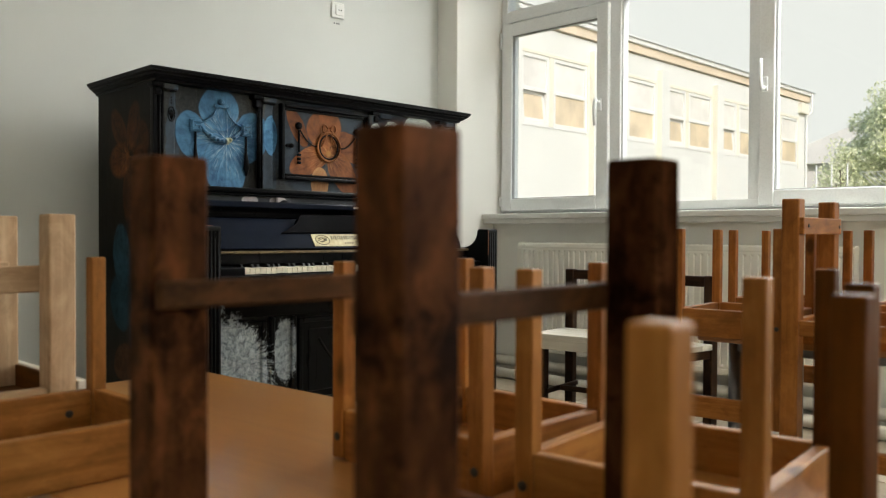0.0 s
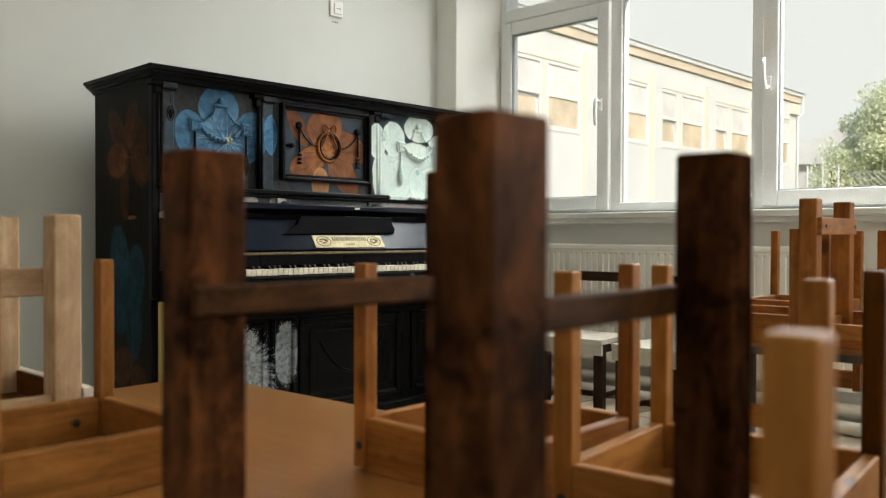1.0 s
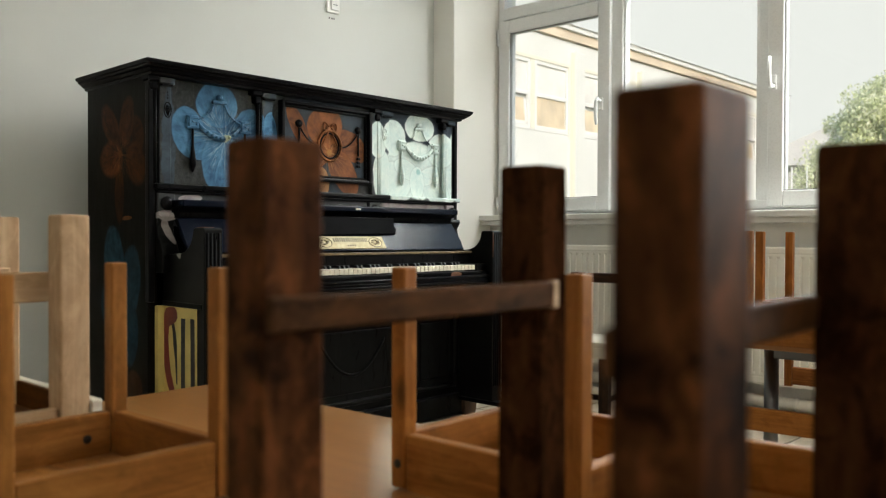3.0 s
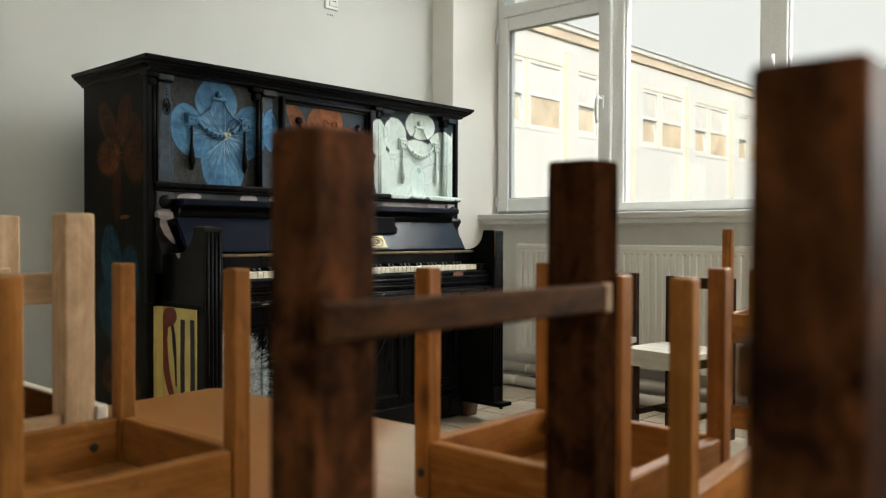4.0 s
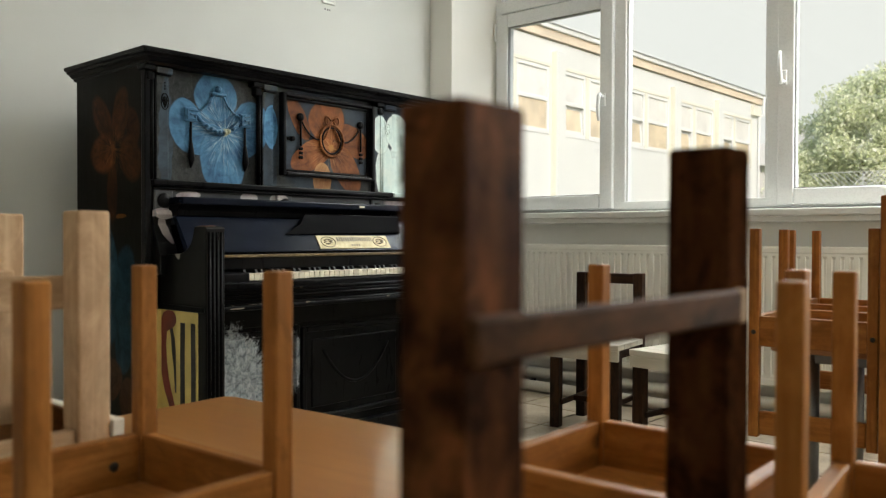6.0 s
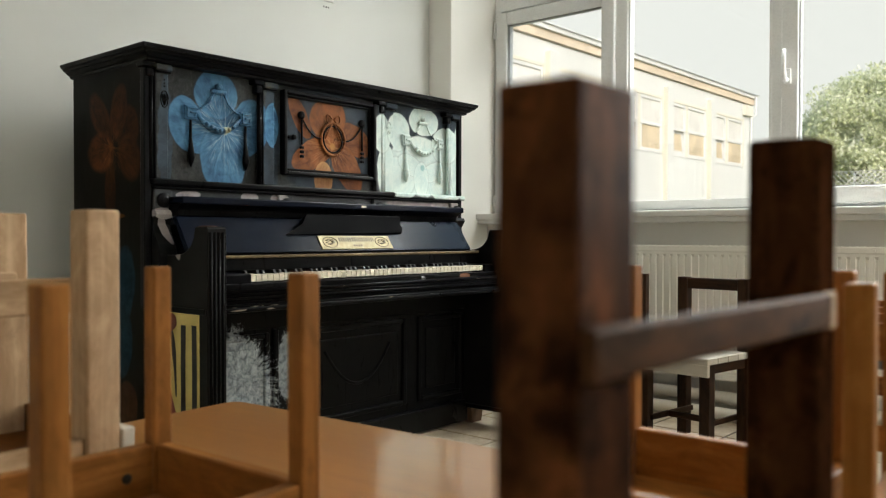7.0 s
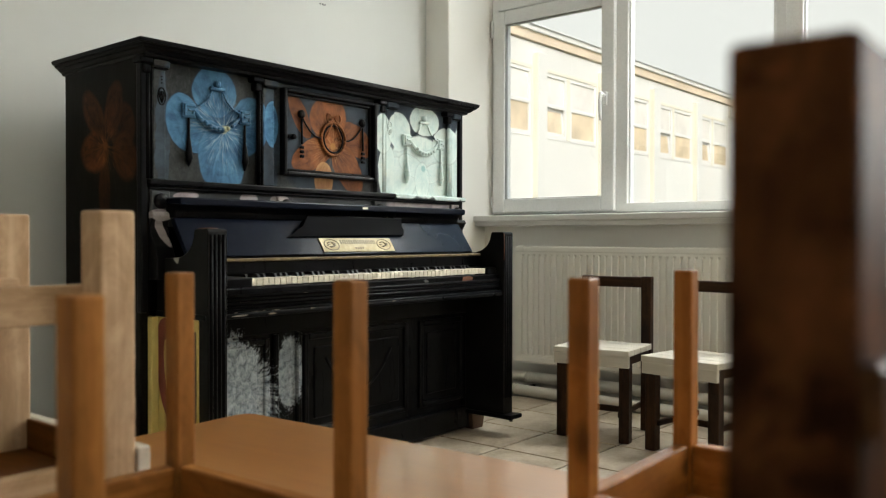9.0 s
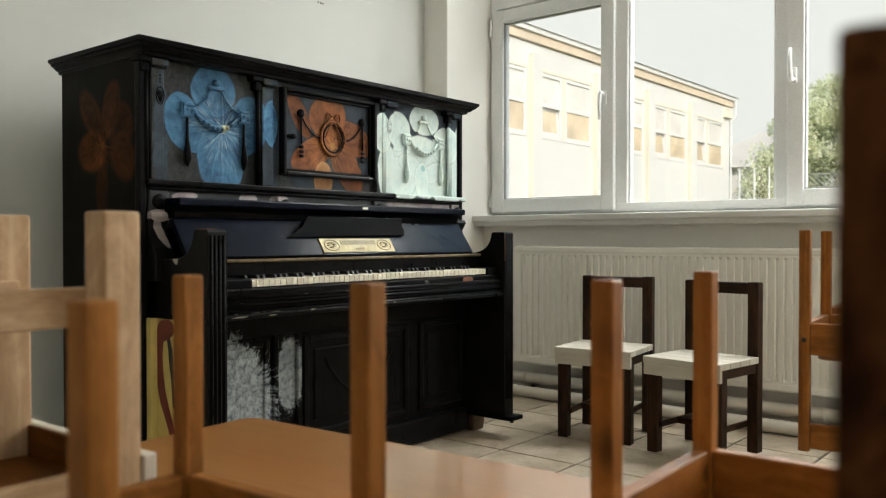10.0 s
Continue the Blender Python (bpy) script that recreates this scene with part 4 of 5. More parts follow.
# centre relief: a wreath, a bow and two swags with drops
w = pp("carved_wreath", tube(bmesh.new(), [(-2.872, 2.355 + 0.059 * math.cos(a), 1.192 + 0.061 * math.sin(a)) for a in (2 * math.pi * i / 28 for i in range(29))], 0.005), PANEL, upper)
pp("inner_ring", tube(bmesh.new(), [(-2.872, 2.355 + 0.047 * math.cos(a), 1.192 + 0.050 * math.sin(a)) for a in (2 * math.pi * i / 24 for i in range(25))], 0.003), GREYED, w)
for s in (-1, 1):
    loop = [(-2.870, 2.355 + s * (0.004 + 0.030 * math.sin(a)), 1.268 + 0.016 * math.sin(2 * a)) for a in (math.pi * i / 10 for i in range(11))]
    pp("bow", tube(bmesh.new(), loop, 0.0035), PANEL, w)
    pp("ribbon", tube(bmesh.new(), [(-2.871, 2.355, 1.262), (-2.870, 2.355 + s * 0.018, 1.23), (-2.871, 2.355 + s * 0.040, 1.192)], 0.003), PANEL, w)
    pp("swag", tube(bmesh.new(), arc(2.355 + s * 0.055, 1.192, 2.355 + s * 0.147, 1.252, 0.020), 0.003), GREYED, w)
    pp("rosette", disc(bmesh.new(), (-2.878, 2.355 + s * 0.152, 1.268), 0.015, 0.010, "x", 16, 0.004), GREYED, w)
    bm = tube(bmesh.new(), [(-2.872, 2.355 + s * 0.152, 1.252), (-2.872, 2.355 + s * 0.152, 1.16)], 0.004)
    for k in range(3):
        box(bm, -2.876, -2.866, 2.355 + s * 0.152 - 0.009, 2.355 + s * 0.152 + 0.009, 1.112 + 0.016 * k, 1.123 + 0.016 * k, bevel=0.003)
    pp("drop", bm, GREYED, w)
# leaf badge on the first pilaster, small one on the third
for cy, cz, mat in ((1.640, 1.256, BLACK), (2.646, 1.262, PANEL)):
    bm = bmesh.new()
    tube(bm, [(-2.860, cy + 0.013 * math.cos(a), cz + 0.026 * math.sin(a)) for a in (2 * math.pi * i / 16 for i in range(17))], 0.002, 6)
    for a in (-0.8, -0.4, 0.0, 0.4, 0.8):
        tube(bm, [(-2.860, cy, cz - 0.02), (-2.860, cy + 0.016 * math.sin(a), cz - 0.004 + 0.02 * math.cos(a))], 0.0022, 6)
    pp("leaf_badge", bm, mat)
bm = bmesh.new()
for k in range(3):
    disc(bm, (-2.862, 1.640, 1.296 + 0.010 * k), 0.003, 0.003, "x", 8)
pp("pearls", bm, BLACK)

# ledge and band below the panels
pp("ledge", boxed(-2.90, -2.842, 1.590, 2.666, 0.984, 1.003, bevel=0.005, seg=2), BLACK)
pp("ledge", boxed(-2.90, -2.842, 2.668, 3.112, 0.984, 1.003, bevel=0.005, seg=2), PANEL, label="white painted stretch of the ledge")
pp("ledge_moulding", boxed(-2.90, -2.856, 1.598, 3.106, 0.972, 0.984, bevel=0.004), GREYED)
pp("band", boxed(-2.92, -2.876, 1.604, 3.074, 0.86, 0.973, bevel=0.002), BAND)
for a in (1.604, 2.090, 2.560, 3.040):
    bm = boxed(-2.90, -2.862, a, a + 0.066, 0.90, 0.973, bevel=0.004)
    blk = pp("block", bm, BAND)
    pp("rosette", disc(bmesh.new(), (-2.862, a + 0.033, 0.937), 0.024, 0.008, "x", 18, 0.005), GREYED, blk)
for a in (1.600, 3.052):
    bm = prism(bmesh.new(), [(-2.905, 0.70), (-2.905, 0.905), (-2.850, 0.905), (-2.842, 0.893), (-2.850, 0.880), (-2.862, 0.86), (-2.855, 0.83), (-2.835, 0.80), (-2.82, 0.76), (-2.82, 0.70)], "y", a, a + 0.062, 0.002)
    pp("scroll_bracket", bm, SCROLL)

# open fallboard, seen from its polished inner side
fall = pp("fallboard", prism(bmesh.new(), [(-2.800, 0.886), (-2.722, 0.770), (-2.738, 0.762), (-2.820, 0.880)], "y", 1.642, 3.006, 0.002), FALL, label="polished black keyboard lid, open")
pp("lid_edge", prism(bmesh.new(), [(-2.865, 0.926), (-2.784, 0.926), (-2.796, 0.918), (-2.810, 0.908), (-2.814, 0.886), (-2.865, 0.886)], "y", 1.655, 3.018, 0.003), BLACK, fall)
pp("lid_top", boxed(-2.868, -2.774, 1.650, 3.022, 0.924, 0.948, bevel=0.005, seg=2), FALL, fall)
pp("lock", boxed(-2.774, -2.7725, 2.41, 2.436, 0.932, 0.940, bevel=0), IVORY, fall, "small keyhole plate")
pp("felt_strip", boxed(-2.742, -2.716, 1.690, 3.055, 0.752, 0.762, bevel=0.002), BRASS_FELT, fall, "worn gilt strip")
pp("name_rail", boxed(-2.770, -2.722, 1.690, 3.055, 0.712, 0.752, bevel=0.003), BLACK)


def on_fall(u, v, out=0.0):
    """A point of the sloping fallboard: u along the keys, v up the slope from its lower edge."""
    k = Vector((-0.078, 0.0, 0.116)).normalized()
    nrm = Vector((0.116, 0.0, 0.078)).normalized()
    return Vector((-2.722, u, 0.770)) + k * v + nrm * out


bm = bmesh.new()
shape = [(2.040, 0.068), (2.075, 0.082), (2.110, 0.100), (2.128, 0.128), (2.600, 0.126), (2.603, 0.098), (2.616, 0.092), (2.612, 0.076)]
lo, hi = [bm.verts.new(on_fall(u, v, 0.001)) for u, v in shape], [bm.verts.new(on_fall(u, v, 0.006 + (v - 0.068) * 0.66)) for u, v in shape]
bm.faces.new(lo), bm.faces.new(hi[::-1])
for i in range(len(shape)):
    bm.faces.new((lo[i], hi[i], hi[(i + 1) % len(shape)], lo[(i + 1) % len(shape)]))
bmesh.ops.recalc_face_normals(bm, faces=bm.faces)
pp("music_ledge", bm, LEDGE, fall, "black profiled music ledge")
bm = bmesh.new()
tube(bm, [on_fall(2.128, 0.129, 0.043), on_fall(2.600, 0.127, 0.042)], 0.003)
pp("music_ledge_edge", bm, GREYED, fall)


def gold_plate():
    m, n, l, b = material("engraved_brass_plate")
    v = coords(n, l, (1, 1, 1), False)
    t = noise_tex(n, l, v.outputs[0], 50, 4)
    l.new(mixc(n, l, maprange(n, l, t.outputs[0], 0.35, 0.7), (0.36, 0.29, 0.14), (0.50, 0.43, 0.25)), b.inputs["Base Color"])
    b.inputs["Metallic"].default_value, b.inputs["Roughness"].default_value = 0.2, 0.55
    return m


bm = bmesh.new()
quad = [(2.176, 0.008), (2.532, 0.008), (2.532, 0.064), (2.176, 0.064)]
lo, hi = [bm.verts.new(on_fall(u, v, 0.001)) for u, v in quad], [bm.verts.new(on_fall(u, v, 0.004)) for u, v in quad]
bm.faces.new(hi)
for i in range(4):
    bm.faces.new((lo[i], lo[(i + 1) % 4], hi[(i + 1) % 4], hi[i]))
bmesh.ops.recalc_face_normals(bm, faces=bm.faces)
pp("name_plate", bm, gold_plate(), fall, "engraved brass maker's plate")
ENGRAVE = plain("engraved_lines", (0.10, 0.075, 0.03), 0.5)


def on_plate(pieces):
    bm = bmesh.new()
    for u0, u1, v0, v1 in pieces:
        f = [bm.verts.new(on_fall(u, v, 0.0046)) for u, v in ((u0, v0), (u1, v0), (u1, v1), (u0, v1))]
        bm.faces.new(f)
    return bm


random.seed(5)
marks, u = [], 2.268
while u < 2.440:
    wd = random.choice((0.005, 0.006, 0.008))
    marks.append((u, u + wd, 0.038, 0.056))
    u += wd + 0.0035
pp("maker_name", on_plate(marks), ENGRAVE, fall, "line of engraved marks")
pp("maker_town", on_plate([(2.330 + 0.012 * k, 2.338 + 0.012 * k, 0.017, 0.025) for k in range(4)]), ENGRAVE, fall)
for cu in (2.224, 2.484):
    bm = bmesh.new()
    tube(bm, [on_fall(cu + 0.034 * math.cos(a), 0.036 + 0.022 * math.sin(a), 0.0045) for a in (2 * math.pi * i / 24 for i in range(25))], 0.0016, 6)
    for k in range(9):
        a = 2.4 * k
        p, q = 0.014 * math.cos(a), 0.010 * math.sin(a)
        tube(bm, [on_fall(cu + p - 0.008, 0.036 + q, 0.0045), on_fall(cu + p + 0.008, 0.036 + q + 0.004, 0.0045)], 0.0018, 6)
    pp("medallion", bm, ENGRAVE, fall, "engraved oval medal")

# keyboard
keybed = pp("keybed", boxed(-2.86, -2.632, 1.690, 3.060, 0.600, 0.672, bevel=0.003), BLACK)
KEY0, KEY1, WHITES = 1.813, 3.001, 52
kw = (KEY1 - KEY0) / WHITES
wkey = mesh_of("white_key", shift(boxed(-2.80, -2.652, KEY0 + 0.0005, KEY0 + kw - 0.0005, 0.680, 0.702, bevel=0.0012)), IVORY)
bkey = mesh_of("black_key", shift(prism(bmesh.new(), [(-2.79, 0.70), (-2.79, 0.714), (-2.708, 0.713), (-2.700, 0.70)], "y", KEY0 - 0.0055, KEY0 + 0.0055, 0.001)), EBONY)
random.seed(11)
for i in range(WHITES):
    k = tagged(new("white_key", wkey))
    k.parent, k.location = keybed, (0, i * kw, random.choice((0, 0, 0, -0.0008, -0.0015)))
    if i and (i % 7) in (1, 3, 4, 6, 0):
        k = tagged(new("black_key", bkey))
        k.parent, k.location = keybed, (0, i * kw, 0)
pp("key_block", boxed(-2.80, -2.640, 1.690, 1.811, 0.655, 0.706, bevel=0.005, seg=2), GREYED)
pp("key_block", boxed(-2.80, -2.640, 3.003, 3.062, 0.655, 0.706, bevel=0.005, seg=2), GREYED)
slip = pp("keyslip", boxed(-2.655, -2.628, 1.688, 3.062, 0.612, 0.676, bevel=0.004, seg=2), BLACK, label="scuffed rail in front of the keys")
for z, x in ((0.652, -2.620), (0.640, -2.624), (0.628, -2.622), (0.606, -2.612)):
    pp("slip_moulding", tube(bmesh.new(), [(x - 0.004, 1.688, z), (x - 0.004, 3.062, z)], 0.006, 8), GREYED, slip)
pp("keybed_edge", boxed(-2.66, -2.606, 1.688, 3.062, 0.588, 0.604, bevel=0.005, seg=2), BLACK)
bm = prism(bmesh.new(), [(2.586, 0.668), (2.600, 0.671), (2.614, 0.664), (2.606, 0.648), (2.600, 0.644)], "x", -2.630, -2.6262, 0.001)
pp("lock_plate", bm, CHROME, label="chipped pale keyhole shield")

# chips and scratches that show the bare wood along the keyboard's front
CHIP = plain("chipped_bare_wood", (0.22, 0.18, 0.135), 0.7, 0, 0.3, 60, 0.2)
rng = random.Random(8)
for y, z, x, size in ((1.77, 0.632, -2.6274, 0.030), (1.85, 0.636, -2.6274, 0.016), (1.74, 0.596, -2.6055, 0.036), (1.86, 0.595, -2.6055, 0.020), (2.02, 0.602, -2.6055, 0.012),
                      (2.40, 0.603, -2.6055, 0.010), (2.55, 0.637, -2.6274, 0.012), (2.98, 0.640, -2.6274, 0.014)):
    ring = []
    for k in range(9):
        a, r = 2 * math.pi * k / 9, rng.uniform(0.5, 1.0)
        ring.append((y + size * r * math.cos(a), z + 0.0035 * r * math.sin(a)))
    pp("chip", prism(bmesh.new(), ring, "x", x - 0.001, x + 0.0006), CHIP, slip, "pale chipped spot")

# Broken pale strips: chipped edges together with the edges' light highlights, built as shape.
for z, x, y0, y1, seed in ((0.6515, -2.6185, 1.72, 2.42, 3), (0.6055, -2.6105, 1.72, 2.10, 4), (0.6510, -2.6185, 2.62, 3.03, 6)):
    rng = random.Random(seed)
    y = y0
    while y < y1:
        size = rng.uniform(0.006, 0.040)
        if rng.random() < 0.45:
            pp("worn_edge", tube(bmesh.new(), [(x, y, z), (x + 0.0004, y + size / 2, z + rng.uniform(-0.0008, 0.0008)), (x, y + size, z)], [0.0006, rng.uniform(0.0008, 0.0015), 0.0006], 6), CHIP, slip)
        y += size + rng.uniform(0.004, 0.03)
RUST = plain("worn_reddish_wood", (0.17, 0.062, 0.026), 0.6, 0, 0.35, 40, 0.2)
pp("worn_patch", prism(bmesh.new(), [(2.815, 0.646), (2.822, 0.672), (2.862, 0.676), (2.884, 0.668), (2.878, 0.642), (2.842, 0.638)], "x", -2.6290, -2.6274), RUST, slip, "reddish patch on the front rail")

# arms, which reach the floor as leg panels
arm = [(-2.805, 0.09), (-2.600, 0.09), (-2.600, 0.846), (-2.606, 0.852), (-2.662, 0.852), (-2.668, 0.846)]
arm += [(-2.670 - 0.090 * (1 - math.cos(a)), 0.842 - 0.075 * math.sin(a)) for a in (radians(d) for d in (12, 24, 36, 48, 60, 72, 84))]
arm += [(-2.772, 0.766), (-2.865, 0.764), (-2.865, 0.56), (-2.805, 0.56)]
for a, b, out in ((1.624, 1.690, -1), (3.060, 3.124, 1)):
    cheek = pp("arm", prism(bmesh.new(), arm, "y", a, b, 0.002), CHEEK)
    for k in range(4):
        y = a + 0.012 + k * (b - a - 0.024) / 3
        pp("flute", tube(bmesh.new(), [(-2.601, y, 0.16), (-2.601, y, 0.835)], 0.0055, 8), BLACK, cheek)
    pp("foot", boxed(-2.82, -2.556, a - 0.012, b + 0.010, 0.074, 0.092, bevel=0.005, seg=2), BLACK, cheek)
    pp("stud", tube(bmesh.new(), [(-2.585, (a + b) / 2, 0.060), (-2.585, (a + b) / 2, 0.078)], 0.008), STEEL, cheek)
    pp("worn_edge", tube(bmesh.new(), [(-2.655, a + 0.006, 0.8515), (-2.640, a + 0.020, 0.8525), (-2.618, a + 0.045, 0.852)] if out < 0 else [(-2.6012, a + 0.002, 0.846), (-2.6008, a + 0.003, 0.80), (-2.6008, a + 0.002, 0.735)], 0.0022, 6), RUST, cheek, "edge worn to the bare wood")
    side = a if out < 0 else b
    pp("arm_border", boxed(-2.86, -2.606, side + out * 0.001, side + out * 0.007, 0.589, 0.606, bevel=0.002), GREYED, cheek)
# painted yellow harp on the outer face of one arm
harp = pp("painted_harp_panel", boxed(-2.868, -2.642, 1.6195, 1.6235, 0.10, 0.588, bevel=0), YELLOW, label="yellow panel painted with a red-backed harp")
for line in ([(-2.789, 0.533, 0.009), (-2.779, 0.50, 0.011), (-2.774, 0.46, 0.012), (-2.768, 0.41, 0.007), (-2.763, 0.33, 0.004)],
             [(-2.722, 0.553, 0.014), (-2.724, 0.42, 0.013), (-2.722, 0.12, 0.014)], [(-2.664, 0.555, 0.013), (-2.662, 0.40, 0.013), (-2.664, 0.12, 0.013)]):
    bm = bmesh.new()
    lft, rgt = [bm.verts.new((x - w, 1.6188, z)) for x, z, w in line], [bm.verts.new((x + w, 1.6188, z)) for x, z, w in line]
    for i in range(len(line) - 1):
        bm.faces.new((lft[i], rgt[i], rgt[i + 1], lft[i + 1]))
    pp("painted_string", bm, BLACKPAINT, harp)
back = [(-2.796, 0.587, 0.016), (-2.800, 0.580, 0.034), (-2.801, 0.567, 0.042), (-2.804, 0.552, 0.046), (-2.812, 0.540, 0.044), (-2.822, 0.530, 0.035), (-2.836, 0.520, 0.023)]
back += [(-2.838, 0.48, 0.020), (-2.834, 0.43, 0.020), (-2.824, 0.375, 0.020), (-2.807, 0.33, 0.021), (-2.786, 0.29, 0.018), (-2.762, 0.24, 0.017), (-2.735, 0.18, 0.015), (-2.71, 0.105, 0.012)]
bm = bmesh.new()
lft, rgt = [bm.verts.new((x - w, 1.6183, z)) for x, z, w in back], [bm.verts.new((x + w, 1.6183, z)) for x, z, w in back]
for i in range(len(back) - 1):
    bm.faces.new((lft[i], rgt[i], rgt[i + 1], lft[i + 1]))
pp("painted_harp_back", bm, REDPAINT, harp)
pp("corner_post", boxed(-2.892, -2.846, 1.596, 1.6185, 0.05, 0.588, bevel=0.001), YELLOW)

# lower front
low = pp("lower_panel", boxed(-2.840, -2.818, 1.690, 3.074, 0.085, 0.60, bevel=0), LOWER, label="black lower panel with white brushed paint")
pp("lower_rail", boxed(-2.835, -2.800, 1.690, 3.074, 0.505, 0.600, bevel=0.004), LOWER)
pp("toe_board", boxed(-2.86, -2.792, 1.690, 3.074, 0.010, 0.105, bevel=0.006, seg=2), LOWER)
for a, b in ((1.700, 2.010), (2.160, 2.700), (2.770, 3.060)):
    bm = bmesh.new()
    for y0, y1, z0, z1 in ((a, a + 0.022, 0.135, 0.49), (b - 0.022, b, 0.135, 0.49), (a + 0.022, b - 0.022, 0.135, 0.157), (a + 0.022, b - 0.022, 0.468, 0.49)):
        box(bm, -2.830, -2.806, y0, y1, z0, z1, bevel=0.006, seg=2)
    fr = pp("panel_moulding", bm, LOWER)
    pp("raised_field", boxed(-2.826, -2.812, a + 0.05, b - 0.05, 0.185, 0.44, bevel=0.005, seg=2), LOWER, fr)
pp("pilaster_low", boxed(-2.830, -2.802, 2.026, 2.045, 0.11, 0.50, bevel=0.004), LOWER)
pp("pilaster_low", boxed(-2.830, -2.802, 2.126, 2.146, 0.11, 0.50, bevel=0.004), LOWER)
pp("carved_swag", tube(bmesh.new(), arc(2.26, 0.40, 2.60, 0.40, 0.14, -2.812, 14), 0.006), LOWER)
pp("castor_block", prism(bmesh.new(), [(3.082, 0.0), (3.150, 0.0), (3.162, 0.05), (3.158, 0.076), (3.075, 0.076)], "x", -2.86, -2.775, 0.003), BLOCK_WOOD, label="worn bare wooden foot block")
pp("castor_block", prism(bmesh.new(), [(1.60, 0.0), (1.67, 0.0), (1.68, 0.05), (1.68, 0.076), (1.596, 0.076)], "x", -2.86, -2.775, 0.003), BLOCK_WOOD)
pp("back_foot", boxed(-3.33, -3.25, 1.60, 3.08, 0.0, 0.045, bevel=0.003), BLOCK_WOOD)


# ---- outside ----
def rough_ground():
    m, n, l, b = material("dry_grass_ground")
    v = coords(n, l, (1, 1, 1), False)
    t, u = noise_tex(n, l, v.outputs[0], 0.4, 5), noise_tex(n, l, v.outputs[0], 9.0, 4)
    c = ramp(n, [(0.3, (0.06, 0.075, 0.025)), (0.55, (0.12, 0.12, 0.05)), (0.75, (0.22, 0.20, 0.13))])
    l.new(maths(n, l, "ADD", maths(n, l, "MULTIPLY", t.outputs[0], 0.6), maths(n, l, "MULTIPLY", u.outputs[0], 0.4)), c.inputs[0])
    l.new(c.outputs[0], b.inputs["Base Color"])
    b.inputs["Roughness"].default_value = 0.95
    return m


bm = bmesh.new()
bmesh.ops.create_grid(bm, x_segments=8, y_segments=8, size=1500)
bmesh.ops.translate(bm, verts=bm.verts, vec=(0, 0, -0.30))
structure("ground", bm, rough_ground(), "dry grassy school yard", "ground")


def haze():
    """White haze over the horizon that turns into blue sky higher up."""
    m, n, l, b = material("bright_hazy_sky")
    e = n.new("ShaderNodeEmission")
    sep, tc = n.new("ShaderNodeSeparateXYZ"), n.new("ShaderNodeTexCoord")
    l.new(tc.outputs["Object"], sep.inputs[0])
    l.new(mixc(n, l, maprange(n, l, sep.outputs["Z"], 120.0, 230.0), (0.985, 1.0, 0.945), (0.52, 0.80, 1.0)), e.inputs["Color"])
    l.new(maprange(n, l, sep.outputs["Z"], 120.0, 230.0, 0.925, 1.5), e.inputs["Strength"])
    l.new(e.outputs[0], n["Material Output"].inputs["Surface"])
    n.remove(b)
    return m


bm = bmesh.new()
k = 24
lo = [bm.verts.new((320 * math.cos(radians(60 + 120 * i / k)) , 320 * math.sin(radians(60 + 120 * i / k)), -2)) for i in range(k + 1)]
hi = [bm.verts.new((v.co.x, v.co.y, 480)) for v in lo]
for i in range(k):
    bm.faces.new((lo[i], lo[i + 1], hi[i + 1], hi[i]))
structure("backdrop", bm, haze(), "bright hazy white sky beyond the yard", "sky")

RENDER_WALL = plain("cream_render", (0.752, 0.772, 0.755), 0.85, 0, 0.03, 0.6, 0.2, 0.2)
YELLOW_WALL = plain("yellow_render", (0.80, 0.782, 0.68), 0.85, 0, 0.04, 0.6, 0.2, 0.2)
# Ochre is lightened to imitate the glare that washes out the view.
SOFFIT = plain("glare_paled_ochre_boards", (0.76, 0.65, 0.51), 0.7, 0, 0.10, 1.5, 0.2, 0.3)
ROOF = plain("pale_roof_sheet", (0.80, 0.79, 0.76), 0.5, 0, 0.04, 1.0, 0.1)
# Opaque panes carry reflected sky and curtains as colour, paled for glare too.
PANE_FAR = plain("brown_curtained_pane", (0.74, 0.63, 0.46), 0.2, 0, 0.20, 1.6, 0.0)
PANE_UP = plain("sky_reflection_pane", (0.82, 0.815, 0.79), 0.2, 0, 0.12, 1.4, 0.0)
FRAME_FAR = plain("white_far_frames", (0.79, 0.80, 0.79), 0.4, 0, 0.02, 3, 0.02)

FX = -9.8
school = thing("school_wing", pose(FX, 17.0, -0.3), "single-storey cream school wing with yellow window reveals", "building")


def sp(name, bm, mat, parent=None, label=""):
    bmesh.ops.translate(bm, verts=bm.verts, vec=(-FX, -17.0, 0.3))
    return part(name, bm, mat, parent or school, label)


Z0, Z1, END = 2.87, 4.20, 24.87
bays = [(6.80 + 2.576 * i, 8.87 + 2.576 * i) for i in range(7)]
bm = bmesh.new()
box(bm, FX - 8, FX, 4.6, END, -0.35, Z0, bevel=0)
box(bm, FX - 8, FX, 4.6, END, Z1, 4.70, bevel=0)
edge = 4.6
for a, b in bays:
    box(bm, FX - 8, FX, edge, a, Z0, Z1, bevel=0)
    edge = b
box(bm, FX - 8, FX, edge, END, Z0, Z1, bevel=0)
box(bm, FX - 8, FX - 0.6, 4.6, END, Z0, Z1, bevel=0)
sp("wall", bm, RENDER_WALL)
for a, b in bays[:-1]:
    sp("pier", boxed(FX - 0.02, FX + 0.13, b + 0.05, b + 0.40, -0.3, 4.50, bevel=0.015), RENDER_WALL)
    sp("pier_side", boxed(FX, FX + 0.126, b + 0.045, b + 0.052, -0.3, 4.48, bevel=0), YELLOW_WALL, label="yellow painted side of a pier")


